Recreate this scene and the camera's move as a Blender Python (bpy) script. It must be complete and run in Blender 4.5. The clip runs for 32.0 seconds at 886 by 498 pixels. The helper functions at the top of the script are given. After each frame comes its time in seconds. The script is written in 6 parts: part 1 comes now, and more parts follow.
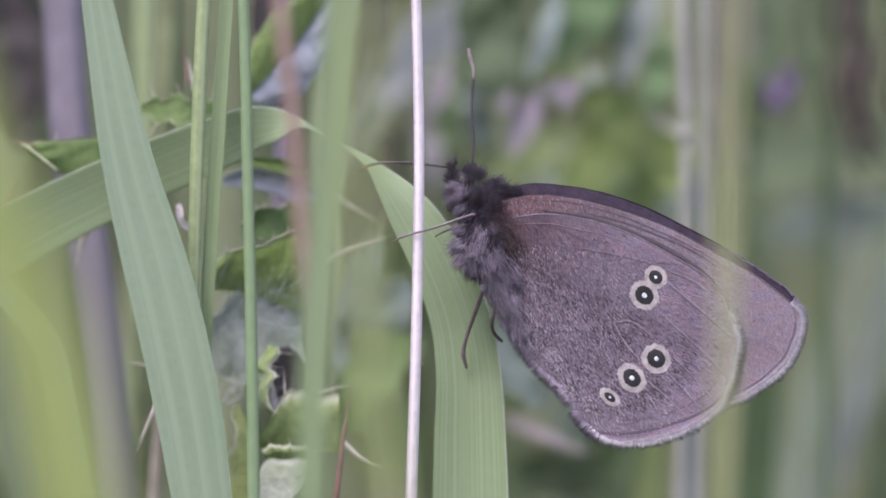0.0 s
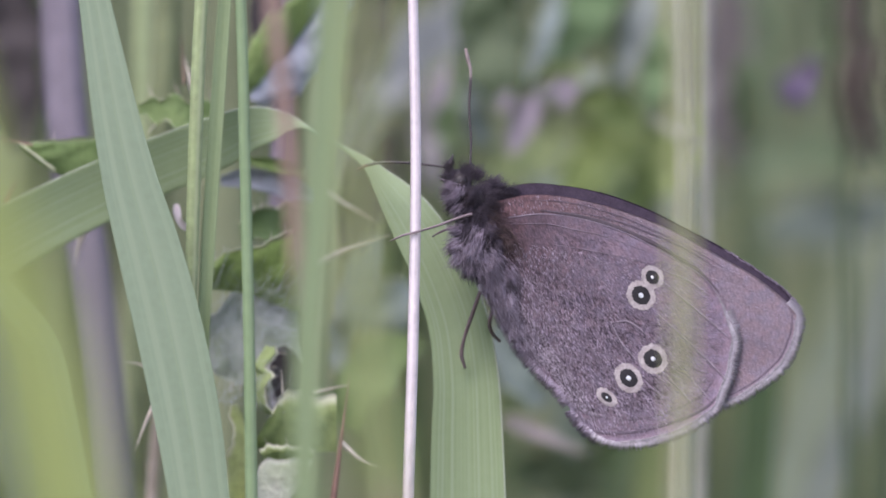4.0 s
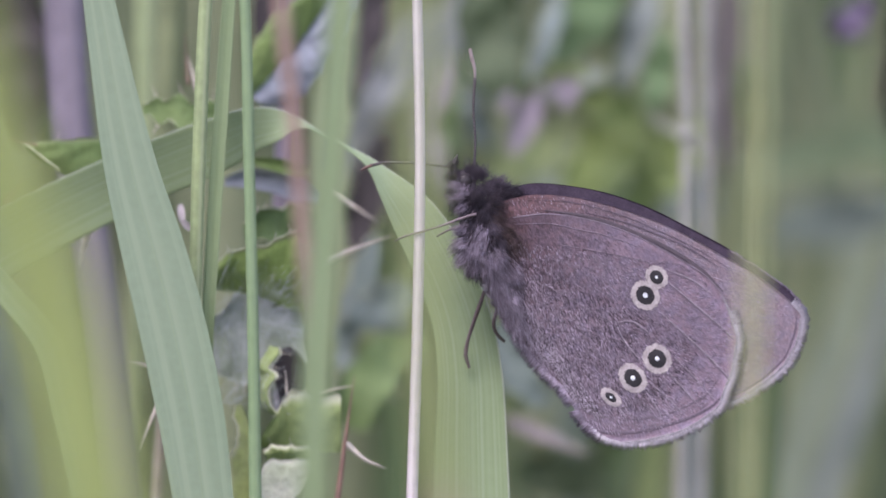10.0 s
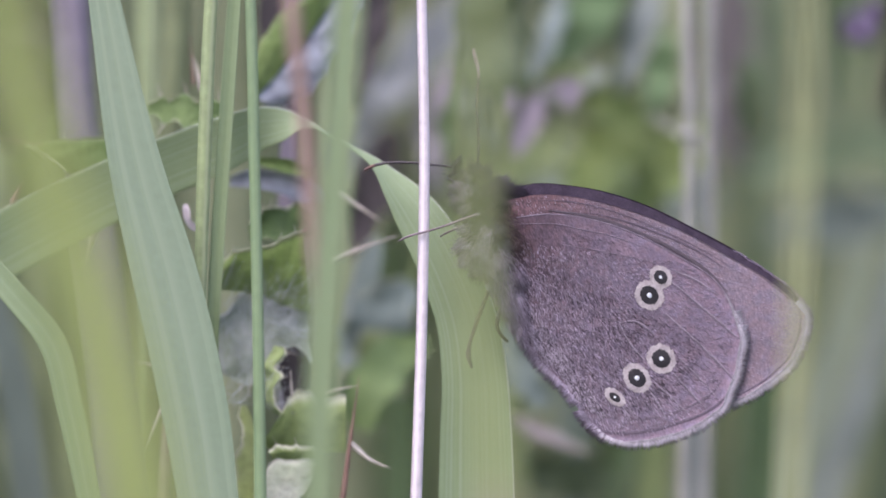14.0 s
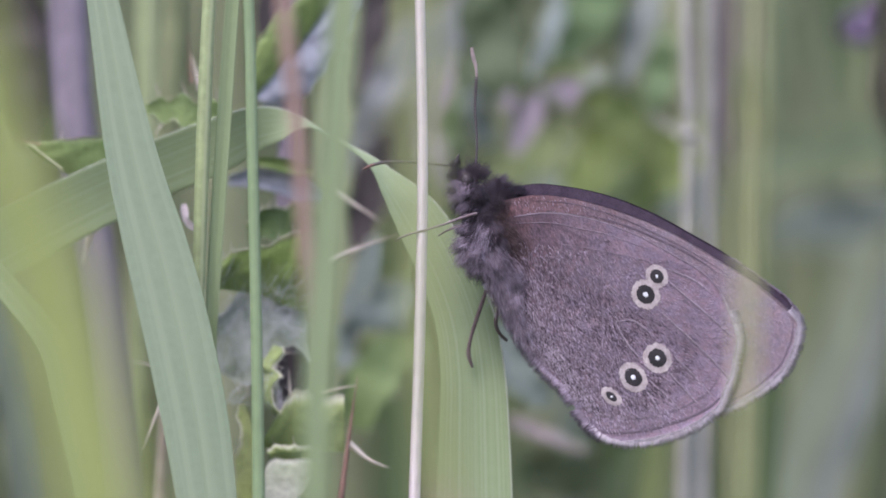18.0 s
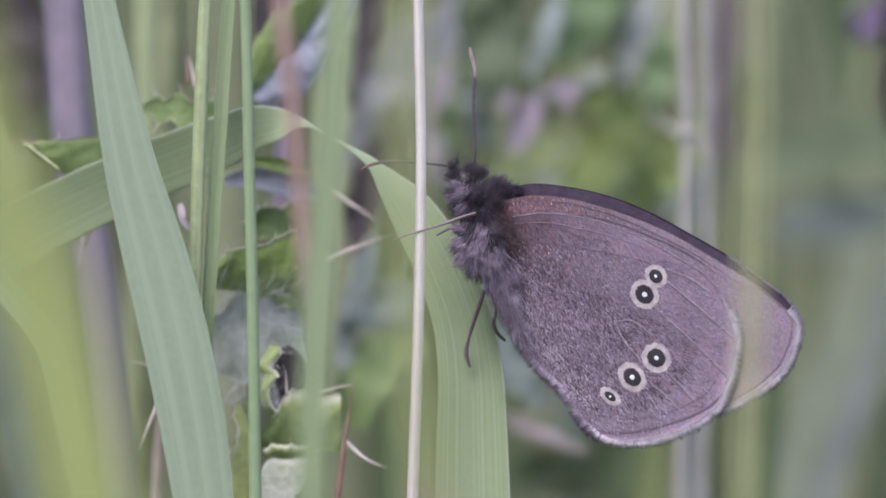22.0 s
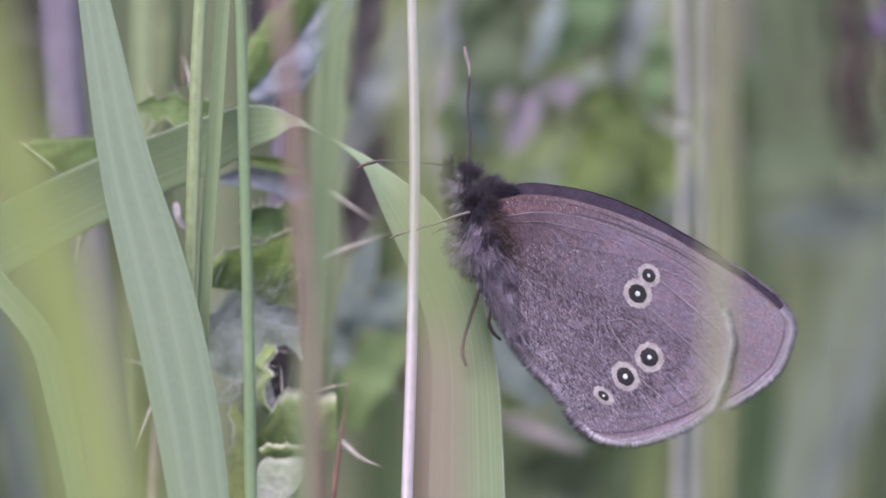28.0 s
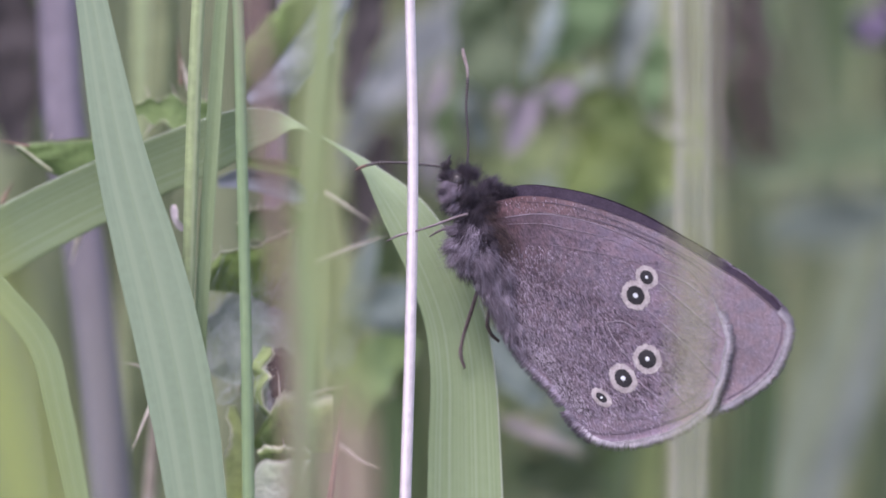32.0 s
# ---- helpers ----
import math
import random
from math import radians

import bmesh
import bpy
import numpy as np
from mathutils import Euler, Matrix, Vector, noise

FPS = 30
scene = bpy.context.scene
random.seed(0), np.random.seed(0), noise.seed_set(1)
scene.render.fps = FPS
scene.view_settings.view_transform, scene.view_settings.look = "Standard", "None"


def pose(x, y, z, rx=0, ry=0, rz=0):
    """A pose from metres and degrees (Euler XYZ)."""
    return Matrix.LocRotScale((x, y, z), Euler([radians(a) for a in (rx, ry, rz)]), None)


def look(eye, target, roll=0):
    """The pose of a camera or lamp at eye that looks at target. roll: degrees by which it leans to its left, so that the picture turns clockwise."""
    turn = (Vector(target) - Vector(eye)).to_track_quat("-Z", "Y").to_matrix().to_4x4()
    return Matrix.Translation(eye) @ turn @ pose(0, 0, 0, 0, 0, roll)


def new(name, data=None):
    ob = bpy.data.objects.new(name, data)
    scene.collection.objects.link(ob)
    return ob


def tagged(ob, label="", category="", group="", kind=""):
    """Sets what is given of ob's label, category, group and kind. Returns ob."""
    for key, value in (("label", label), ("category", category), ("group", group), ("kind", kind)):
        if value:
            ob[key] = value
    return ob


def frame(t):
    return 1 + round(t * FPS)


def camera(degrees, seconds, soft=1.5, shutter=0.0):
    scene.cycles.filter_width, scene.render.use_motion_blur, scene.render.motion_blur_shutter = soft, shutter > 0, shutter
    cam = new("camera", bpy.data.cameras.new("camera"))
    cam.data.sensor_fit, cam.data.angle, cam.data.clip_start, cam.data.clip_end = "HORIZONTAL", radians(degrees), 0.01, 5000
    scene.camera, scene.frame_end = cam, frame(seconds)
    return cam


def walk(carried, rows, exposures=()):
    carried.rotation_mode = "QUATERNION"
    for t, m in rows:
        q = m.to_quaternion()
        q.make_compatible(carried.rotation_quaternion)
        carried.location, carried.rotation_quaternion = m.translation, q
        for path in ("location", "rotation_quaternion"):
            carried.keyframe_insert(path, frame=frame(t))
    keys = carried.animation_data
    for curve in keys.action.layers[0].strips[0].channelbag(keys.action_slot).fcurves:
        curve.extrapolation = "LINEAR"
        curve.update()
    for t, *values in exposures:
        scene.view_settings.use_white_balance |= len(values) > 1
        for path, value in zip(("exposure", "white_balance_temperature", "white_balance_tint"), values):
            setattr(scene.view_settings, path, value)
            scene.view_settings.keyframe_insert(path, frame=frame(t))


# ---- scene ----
# Lengths below are in millimetres; MM turns them into metres.
MM = 0.001
cam = camera(9.03, 32.0, soft=1.75)
cam.data.dof.use_dof = True
cam.data.dof.focus_distance = 0.3785
cam.data.dof.aperture_fstop = 16.2
walk(cam, [
    (0, look((0, -0.38, 0.25), (-0.000000, 0, 0.250000))), (0.5, look((0, -0.38, 0.25), (-0.000047, 0, 0.250000))), (1, look((0, -0.38, 0.25), (-0.000070, 0, 0.250000))),
    (1.5, look((0, -0.38, 0.25), (-0.000070, 0, 0.250000))), (2, look((0, -0.38, 0.25), (-0.000070, 0, 0.250000))), (2.5, look((0, -0.38, 0.25), (-0.000047, 0, 0.250000))),
    (3, look((0, -0.38, 0.25), (-0.000000, 0, 0.250000))), (3.5, look((0, -0.38, 0.25), (0.000024, 0, 0.250000))), (4, look((0, -0.38, 0.25), (0.000064, 0, 0.250000))),
    (4.5, look((0, -0.38, 0.25), (0.000153, 0, 0.250000))), (5, look((0, -0.38, 0.25), (0.000241, 0, 0.250000))), (5.5, look((0, -0.38, 0.25), (0.000282, 0, 0.250000))),
    (6, look((0, -0.38, 0.25), (0.000211, 0, 0.249969))), (6.5, look((0, -0.38, 0.25), (0.000094, 0, 0.250000))), (7, look((0, -0.38, 0.25), (-0.000047, 0, 0.249969))),
    (7.5, look((0, -0.38, 0.25), (-0.000034, 0, 0.250000))), (8, look((0, -0.38, 0.25), (0.000106, 0, 0.250000))), (8.5, look((0, -0.38, 0.25), (0.000012, 0, 0.250059))),
    (9, look((0, -0.38, 0.25), (-0.000070, 0, 0.250059))), (9.5, look((0, -0.38, 0.25), (-0.000093, 0, 0.250059))), (10, look((0, -0.38, 0.25), (-0.000047, 0, 0.250031))),
    (10.5, look((0, -0.38, 0.25), (0.000070, 0, 0.250031))), (11, look((0, -0.38, 0.25), (0.000247, 0, 0.250031))), (11.5, look((0, -0.38, 0.25), (0.000200, 0, 0.250088))),
    (12, look((0, -0.38, 0.25), (0.000094, 0, 0.250117))), (12.5, look((0, -0.38, 0.25), (0.000082, 0, 0.250031))), (13, look((0, -0.38, 0.25), (0.000047, 0, 0.250088))),
    (13.5, look((0, -0.38, 0.25), (-0.000116, 0, 0.250088))), (14, look((0, -0.38, 0.25), (-0.000187, 0, 0.250031))), (14.5, look((0, -0.38, 0.25), (-0.000116, 0, 0.250000))),
    (15, look((0, -0.38, 0.25), (-0.000091, 0, 0.249991))), (15.5, look((0, -0.38, 0.25), (-0.000034, 0, 0.249970))), (16, look((0, -0.38, 0.25), (0.000022, 0, 0.249950))),
    (16.5, look((0, -0.38, 0.25), (0.000047, 0, 0.249941))), (17, look((0, -0.38, 0.25), (0.000011, 0, 0.249941))), (17.5, look((0, -0.38, 0.25), (-0.000164, 0, 0.250031))),
    (18, look((0, -0.38, 0.25), (-0.000140, 0, 0.250000))), (18.5, look((0, -0.38, 0.25), (-0.000116, 0, 0.250000))), (19, look((0, -0.38, 0.25), (-0.000116, 0, 0.250000))),
    (19.5, look((0, -0.38, 0.25), (-0.000070, 0, 0.250000))), (20, look((0, -0.38, 0.25), (-0.000023, 0, 0.249969))), (20.5, look((0, -0.38, 0.25), (0.000024, 0, 0.249941))),
    (21, look((0, -0.38, 0.25), (0.000011, 0, 0.249969))), (21.5, look((0, -0.38, 0.25), (-0.000047, 0, 0.249969))), (22, look((0, -0.38, 0.25), (-0.000047, 0, 0.249969))),
    (22.5, look((0, -0.38, 0.25), (0.000036, 0, 0.250000))), (23, look((0, -0.38, 0.25), (0.000177, 0, 0.249969))), (23.5, look((0, -0.38, 0.25), (0.000200, 0, 0.249941))),
    (24, look((0, -0.38, 0.25), (0.000036, 0, 0.250031))), (24.5, look((0, -0.38, 0.25), (-0.000187, 0, 0.250059))), (25, look((0, -0.38, 0.25), (-0.000210, 0, 0.250031))),
    (25.5, look((0, -0.38, 0.25), (-0.000305, 0, 0.250031))), (26, look((0, -0.38, 0.25), (-0.000266, 0, 0.250012))), (26.5, look((0, -0.38, 0.25), (-0.000181, 0, 0.249971))),
    (27, look((0, -0.38, 0.25), (-0.000097, 0, 0.249931))), (27.5, look((0, -0.38, 0.25), (-0.000058, 0, 0.249912))), (28, look((0, -0.38, 0.25), (0.000082, 0, 0.249912))),
    (28.5, look((0, -0.38, 0.25), (0.000247, 0, 0.249941))), (29, look((0, -0.38, 0.25), (0.000282, 0, 0.249971))), (29.5, look((0, -0.38, 0.25), (0.000235, 0, 0.249971))),
    (30, look((0, -0.38, 0.25), (0.000188, 0, 0.250000))), (30.5, look((0, -0.38, 0.25), (0.000188, 0, 0.250000))), (31, look((0, -0.38, 0.25), (0.000153, 0, 0.250000))),
    (31.5, look((0, -0.38, 0.25), (0.000188, 0, 0.250031))), (32, look((0, -0.38, 0.25), (0.000141, 0, 0.250059)))], exposures=[(0, 0.89, 6130, 22), (3.5, 0.89, 6130, 22), (6, 0.92, 6080, 24), (26, 0.92, 6080, 24), (28.5, 0.94, 6020, 26.5), (32, 0.94, 6020, 26.5)])

# ---- world, sun ----
world = bpy.data.worlds.new("overcast_sky")
scene.world = world
world.use_nodes = True
wn = world.node_tree.nodes
sky = wn.new("ShaderNodeTexSky")
sky.sky_type, sky.sun_disc = "NISHITA", False
sky.sun_elevation, sky.sun_rotation = radians(58), radians(205)
sky.air_density, sky.dust_density = 1.0, 3.0
wn["Background"].inputs["Strength"].default_value = 0.15
world.node_tree.links.new(sky.outputs[0], wn["Background"].inputs["Color"])
sun_data = bpy.data.lights.new("sun", "SUN")
sun_data.energy, sun_data.angle, sun_data.color = 1.4, radians(25), (1.0, 0.96, 0.93)
sun = new("sun", sun_data)
sun.matrix_world = look((-0.9, -1.9, 3.4), (0, 0, 0.25))


# ---- materials ----
def mat(name, dark, light, rough=0.6, fine=900.0, coarse=120.0, bump=0.25, through_light=0.0, stripes=0.0,
        stripe_light=None, island=0.0, tip=None, sheen=0.0, grain=0.28, half=None):
    """Two-scale mottled surface; stripes run along a blade by its UV; half tints one side of its fold; through_light lets light through thin leaves."""
    m = bpy.data.materials.new(name)
    m.use_nodes = True
    nt = m.node_tree
    n, l = nt.nodes, nt.links
    b = n["Principled BSDF"]
    b.inputs["Roughness"].default_value = rough
    b.inputs["Specular IOR Level"].default_value = 0.3
    b.inputs["Sheen Weight"].default_value = sheen
    co = n.new("ShaderNodeTexCoord")

    def noise_at(scale, detail):
        t = n.new("ShaderNodeTexNoise")
        t.inputs["Scale"].default_value, t.inputs["Detail"].default_value = scale, detail
        l.new(co.outputs["Object"], t.inputs["Vector"])
        return t.outputs["Fac"]

    def mix(fac, a, c, mode="MIX"):
        x = n.new("ShaderNodeMix")
        x.data_type, x.blend_type = "RGBA", mode
        for s, v in ((x.inputs[0], fac), (x.inputs[6], a), (x.inputs[7], c)):
            if isinstance(v, (int, float)):
                s.default_value = v
            elif isinstance(v, tuple):
                s.default_value = (*v, 1)
            else:
                l.new(v, s)
        return x.outputs[2]

    def ramp(fac, lo, hi):
        r = n.new("ShaderNodeMapRange")
        r.inputs["From Min"].default_value, r.inputs["From Max"].default_value = lo, hi
        l.new(fac, r.inputs["Value"])
        return r.outputs[0]

    big, small = noise_at(coarse, 3), noise_at(fine, 4)
    col = mix(ramp(big, 0.3, 0.7), dark, light)
    speck = mix(ramp(small, 0.25, 0.75), (1 - grain,) * 3, (1 + grain,) * 3)
    col = mix(0.8, col, speck, "MULTIPLY")
    if stripes:
        sep = n.new("ShaderNodeSeparateXYZ")
        l.new(co.outputs["UV"], sep.inputs[0])
        w = n.new("ShaderNodeTexNoise")
        w.noise_dimensions = "1D"
        w.inputs["Scale"].default_value, w.inputs["Detail"].default_value = stripes, 3
        l.new(sep.outputs["X"], w.inputs["W"])
        col = mix(ramp(w.outputs["Fac"], 0.42, 0.72), col, stripe_light or light)
    if half:
        sep3 = n.new("ShaderNodeSeparateXYZ")
        l.new(co.outputs["UV"], sep3.inputs[0])
        col = mix(ramp(sep3.outputs["X"], 0.56, 0.42), col, mix(1.0, col, half, "MULTIPLY"))
    if tip:
        sep2 = n.new("ShaderNodeSeparateXYZ")
        l.new(co.outputs["UV"], sep2.inputs[0])
        col = mix(ramp(sep2.outputs["Y"], tip[1], tip[2]), col, tip[0])
    if island:
        g = n.new("ShaderNodeNewGeometry")
        hs = n.new("ShaderNodeHueSaturation")
        l.new(col, hs.inputs["Color"])
        l.new(ramp2(n, l, g.outputs["Random Per Island"], 1 - island, 1 + island), hs.inputs["Value"])
        l.new(ramp2(n, l, g.outputs["Random Per Island"], 0.53, 0.465), hs.inputs["Hue"])
        col = hs.outputs["Color"]
    l.new(col, b.inputs["Base Color"])
    bp = n.new("ShaderNodeBump")
    bp.inputs["Strength"].default_value, bp.inputs["Distance"].default_value = bump, 0.0003
    l.new(small, bp.inputs["Height"])
    l.new(bp.outputs[0], b.inputs["Normal"])
    if through_light:
        t = n.new("ShaderNodeBsdfTranslucent")
        l.new(col, t.inputs["Color"])
        ms = n.new("ShaderNodeMixShader")
        ms.inputs[0].default_value = through_light
        l.new(b.outputs[0], ms.inputs[1])
        l.new(t.outputs[0], ms.inputs[2])
        l.new(ms.outputs[0], n["Material Output"].inputs["Surface"])
    return m


def ramp2(n, l, fac, to_min, to_max):
    r = n.new("ShaderNodeMapRange")
    r.inputs["To Min"].default_value, r.inputs["To Max"].default_value = to_min, to_max
    l.new(fac, r.inputs["Value"])
    return r.outputs[0]


BLADE = mat("grass_blade", (0.25, 0.33, 0.16), (0.29, 0.37, 0.20), 0.5, 1500, 60, 0.08, 0.25, 5, (0.305, 0.385, 0.215), grain=0.05)
BLADE_BLUE = mat("grass_blade_bluish", (0.25, 0.33, 0.215), (0.295, 0.372, 0.25), 0.55, 1500, 60, 0.08, 0.2, 6, (0.325, 0.40, 0.265), grain=0.06, half=(1.03, 1.01, 0.88))
ARCH = mat("grass_arching", (0.31, 0.395, 0.205), (0.345, 0.435, 0.24), 0.55, 1500, 60, 0.08, 0.28, 22, (0.395, 0.48, 0.295), grain=0.06)
FRONT = mat("grass_yellow_green", (0.31, 0.38, 0.11), (0.37, 0.435, 0.15), 0.6, 600, 40, 0.1, 0.3, 8, (0.40, 0.45, 0.18))
FRONT_PALE = mat("grass_stem_yellowish", (0.37, 0.39, 0.16), (0.44, 0.455, 0.22), 0.6, 600, 40, 0.1, 0.0, 8, (0.47, 0.48, 0.27))
FRONT_SHEATH = mat("grass_withered_foot", (0.30, 0.36, 0.14), (0.35, 0.405, 0.18), 0.6, 600, 40, 0.1, 0.3, 8,
                   (0.39, 0.43, 0.19), tip=((0.46, 0.345, 0.28), 0.64, 0.71))
BLADE_EDGE = mat("grass_pale_edge", (0.46, 0.51, 0.37), (0.54, 0.59, 0.45), 0.5, 1500, 60, 0.08, 0.2, grain=0.07)
GREEN_STEM = mat("grass_stem_green", (0.25, 0.31, 0.135), (0.30, 0.36, 0.185), 0.5, 1200, 60, 0.2, 0.0, 9, (0.38, 0.43, 0.26))
BLUE_STEM = mat("grass_stem_bluish", (0.185, 0.265, 0.125), (0.22, 0.30, 0.155), 0.55, 1200, 60, 0.2, 0.0, 9, (0.255, 0.335, 0.195), grain=0.1)
STRAW = mat("dry_straw", (0.54, 0.455, 0.465), (0.68, 0.59, 0.60), 0.45, 1500, 80, 0.2, 0.0, 5, (0.82, 0.745, 0.755))
PINK_STEM = mat("withered_pink_stem", (0.27, 0.175, 0.145), (0.34, 0.235, 0.195), 0.7, 800, 60)
DRY_STEM = mat("pale_brown_stem", (0.30, 0.25, 0.20), (0.38, 0.33, 0.27), 0.7, 800, 60)
MAUVE_STEM = mat("mauve_grey_stem", (0.150, 0.128, 0.152), (0.205, 0.178, 0.208), 0.7, 500, 60, 0.3, 0.0, 8, (0.26, 0.225, 0.255), tip=((0.225, 0.213, 0.218), 0.42, 0.62))
BROWN_SEED = mat("brown_seed_head", (0.06, 0.045, 0.038), (0.125, 0.10, 0.085), 0.8, 500, 90, island=0.4)
FAR_TEAL = mat("far_leaf_teal", (0.11, 0.145, 0.115), (0.165, 0.20, 0.165), 0.6, 200, 30, 0.3, 0.2)
FAR_LIGHT = mat("far_leaf_light_green", (0.28, 0.36, 0.11), (0.36, 0.445, 0.16), 0.6, 200, 30, 0.3, 0.3)
FAR_GREEN = mat("far_leaf_soft_green", (0.17, 0.23, 0.125), (0.225, 0.29, 0.165), 0.6, 200, 30, 0.3, 0.3)
GREY_STEM = mat("grey_straw", (0.30, 0.29, 0.25), (0.40, 0.39, 0.35), 0.7, 500, 60)
OLIVE_STEM = mat("olive_stalk", (0.15, 0.18, 0.085), (0.22, 0.245, 0.13), 0.7, 500, 60)
THISTLE = mat("thistle_leaf", (0.11, 0.175, 0.055), (0.20, 0.28, 0.10), 0.65, 1300, 300, 0.7, 0.2, sheen=0.3)
THISTLE_PALE = mat("thistle_leaf_underside", (0.24, 0.295, 0.21), (0.40, 0.43, 0.37), 0.75, 1300, 420, 0.6, 0.2, sheen=0.5)
THISTLE_EDGED = mat("thistle_leaf_pale_edge", (0.26, 0.345, 0.105), (0.40, 0.48, 0.20), 0.65, 1300, 300, 0.6, 0.2, sheen=0.3, tip=((0.74, 0.72, 0.56), 0.78, 0.98))
THISTLE_DARK = mat("thistle_leaf_dark_thin_edge", (0.115, 0.18, 0.048), (0.21, 0.29, 0.09), 0.65, 1300, 300, 0.7, 0.2, sheen=0.3, tip=((0.50, 0.52, 0.30), 0.95, 1.0))
THISTLE_FRESH = mat("thistle_leaf_fresh", (0.18, 0.265, 0.06), (0.30, 0.40, 0.12), 0.65, 1300, 300, 0.7, 0.2, sheen=0.3, tip=((0.50, 0.52, 0.30), 0.93, 1.0))
THISTLE_BLUE = mat("thistle_leaf_blue_grey", (0.29, 0.31, 0.355), (0.41, 0.43, 0.475), 0.75, 1300, 300, 0.5, 0.2, sheen=0.5)
THISTLE_SILKY = mat("thistle_leaf_under_silk", (0.28, 0.325, 0.225), (0.45, 0.48, 0.40), 0.8, 1600, 500, 0.7, 0.2, sheen=0.5)
THISTLE_GREEN = mat("thistle_leaf_green_pale_edge", (0.115, 0.185, 0.055), (0.20, 0.285, 0.095), 0.65, 1300, 300, 0.6, 0.2, sheen=0.3, tip=((0.46, 0.50, 0.30), 0.88, 1.0))
THISTLE_WOOL = mat("thistle_leaf_woolly", (0.36, 0.40, 0.27), (0.52, 0.54, 0.43), 0.8, 1500, 350, 0.8, 0.2, sheen=0.6, tip=((0.70, 0.69, 0.58), 0.88, 1.0))
THISTLE_YELLOW = mat("thistle_leaf_yellowing", (0.49, 0.55, 0.18), (0.61, 0.65, 0.30), 0.65, 1300, 300, 0.5, 0.35, sheen=0.3, tip=((0.74, 0.72, 0.52), 0.74, 0.96))
THISTLE_RIM = mat("thistle_leaf_rim", (0.42, 0.44, 0.26), (0.56, 0.56, 0.40), 0.6, 1300, 300, 0.3)
SPINE = mat("thistle_spine", (0.50, 0.44, 0.36), (0.64, 0.58, 0.50), 0.45, 1500, 300, 0.2)
SPINE_BROWN = mat("thistle_spine_brown", (0.16, 0.09, 0.075), (0.29, 0.18, 0.14), 0.5, 1500, 300, 0.2)
SILK = mat("silk_thread", (0.45, 0.47, 0.47), (0.58, 0.60, 0.60), 0.6)
FAR_LEAF = mat("far_leaf_green", (0.185, 0.24, 0.09), (0.265, 0.32, 0.135), 0.6, 200, 30, 0.3, 0.3)
FAR_LEAF_BLUE = mat("far_leaf_bluish", (0.16, 0.205, 0.175), (0.24, 0.285, 0.255), 0.6, 200, 30, 0.3, 0.2)
PALE_BLADE = mat("far_blade_pale", (0.31, 0.36, 0.25), (0.42, 0.47, 0.345), 0.6, 200, 30, 0.2, 0.3)
DRY_GREY = mat("dry_leaf_grey_brown", (0.24, 0.21, 0.205), (0.33, 0.295, 0.285), 0.8, 400, 60, 0.3, 0.2)
PALE_MAUVE = mat("far_leaf_mauve_grey", (0.25, 0.235, 0.245), (0.34, 0.32, 0.33), 0.7, 200, 30, 0.3, 0.2)
SLATE_PALE = mat("far_blade_grey", (0.25, 0.285, 0.255), (0.34, 0.375, 0.34), 0.6, 200, 30, 0.2, 0.3)
SLATE = mat("far_leaf_slate", (0.18, 0.195, 0.19), (0.25, 0.265, 0.255), 0.6, 200, 30, 0.2, 0.2)
FAR_LEAF_MID = mat("far_leaf_fresh", (0.12, 0.20, 0.085), (0.19, 0.28, 0.13), 0.6, 200, 30, 0.3, 0.3)
FAR_LEAF_DARK = mat("far_leaf_dark", (0.075, 0.12, 0.05), (0.12, 0.18, 0.08), 0.6, 200, 30, 0.3, 0.2)
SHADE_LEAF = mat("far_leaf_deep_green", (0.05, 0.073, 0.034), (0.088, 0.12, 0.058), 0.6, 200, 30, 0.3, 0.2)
BROWN_SHADE = mat("far_brown_shade", (0.085, 0.073, 0.07), (0.135, 0.119, 0.112), 0.8, 200, 30, 0.3)
# near-black: one withered leaf, and the shade painted into gaps between plants
LITTER_AND_SHADE = mat("dark_leaf_and_shade", (0.034, 0.028, 0.029), (0.062, 0.053, 0.052), 0.8, 200, 30, 0.3)
PETAL_PALE = mat("faded_mauve_petal", (0.26, 0.22, 0.25), (0.36, 0.31, 0.345), 0.7, 400, 60, 0.2, 0.2)
PETAL_PURPLE = mat("purple_floret", (0.20, 0.145, 0.25), (0.34, 0.27, 0.40), 0.7, 400, 300, 0.2, 0.2)
PETAL_DARK = mat("dark_purple_floret", (0.07, 0.05, 0.085), (0.12, 0.09, 0.14), 0.7, 400, 300, 0.2, 0.2)
THICKET = mat("thicket_leaves", (0.075, 0.105, 0.045), (0.18, 0.22, 0.105), 0.7, 120, 8, 0.3, 0.25, island=0.6)
MEADOW = mat("meadow_blades", (0.18, 0.215, 0.115), (0.285, 0.32, 0.19), 0.6, 200, 12, 0.2, 0.3, island=0.45)
SOIL = mat("soil_and_litter", (0.05, 0.055, 0.03), (0.095, 0.115, 0.05), 0.95, 60, 5, 0.8)
BODY = mat("butterfly_skin", (0.028, 0.024, 0.026), (0.06, 0.05, 0.055), 0.7, 2500, 500)
FUR = mat("butterfly_fur", (0.042, 0.033, 0.042), (0.105, 0.083, 0.108), 0.7, 700, 260, island=0.6)
FUR_PALE = mat("butterfly_fur_pale", (0.175, 0.142, 0.178), (0.345, 0.285, 0.35), 0.7, 700, 260, island=0.6)
FUR_INNER = mat("butterfly_fur_inner_margin", (0.155, 0.125, 0.155), (0.28, 0.23, 0.28), 0.7, 700, 260, island=0.5)
FUR_LILAC = mat("butterfly_fur_lilac", (0.24, 0.198, 0.242), (0.40, 0.335, 0.40), 0.7, 700, 260, island=0.5)
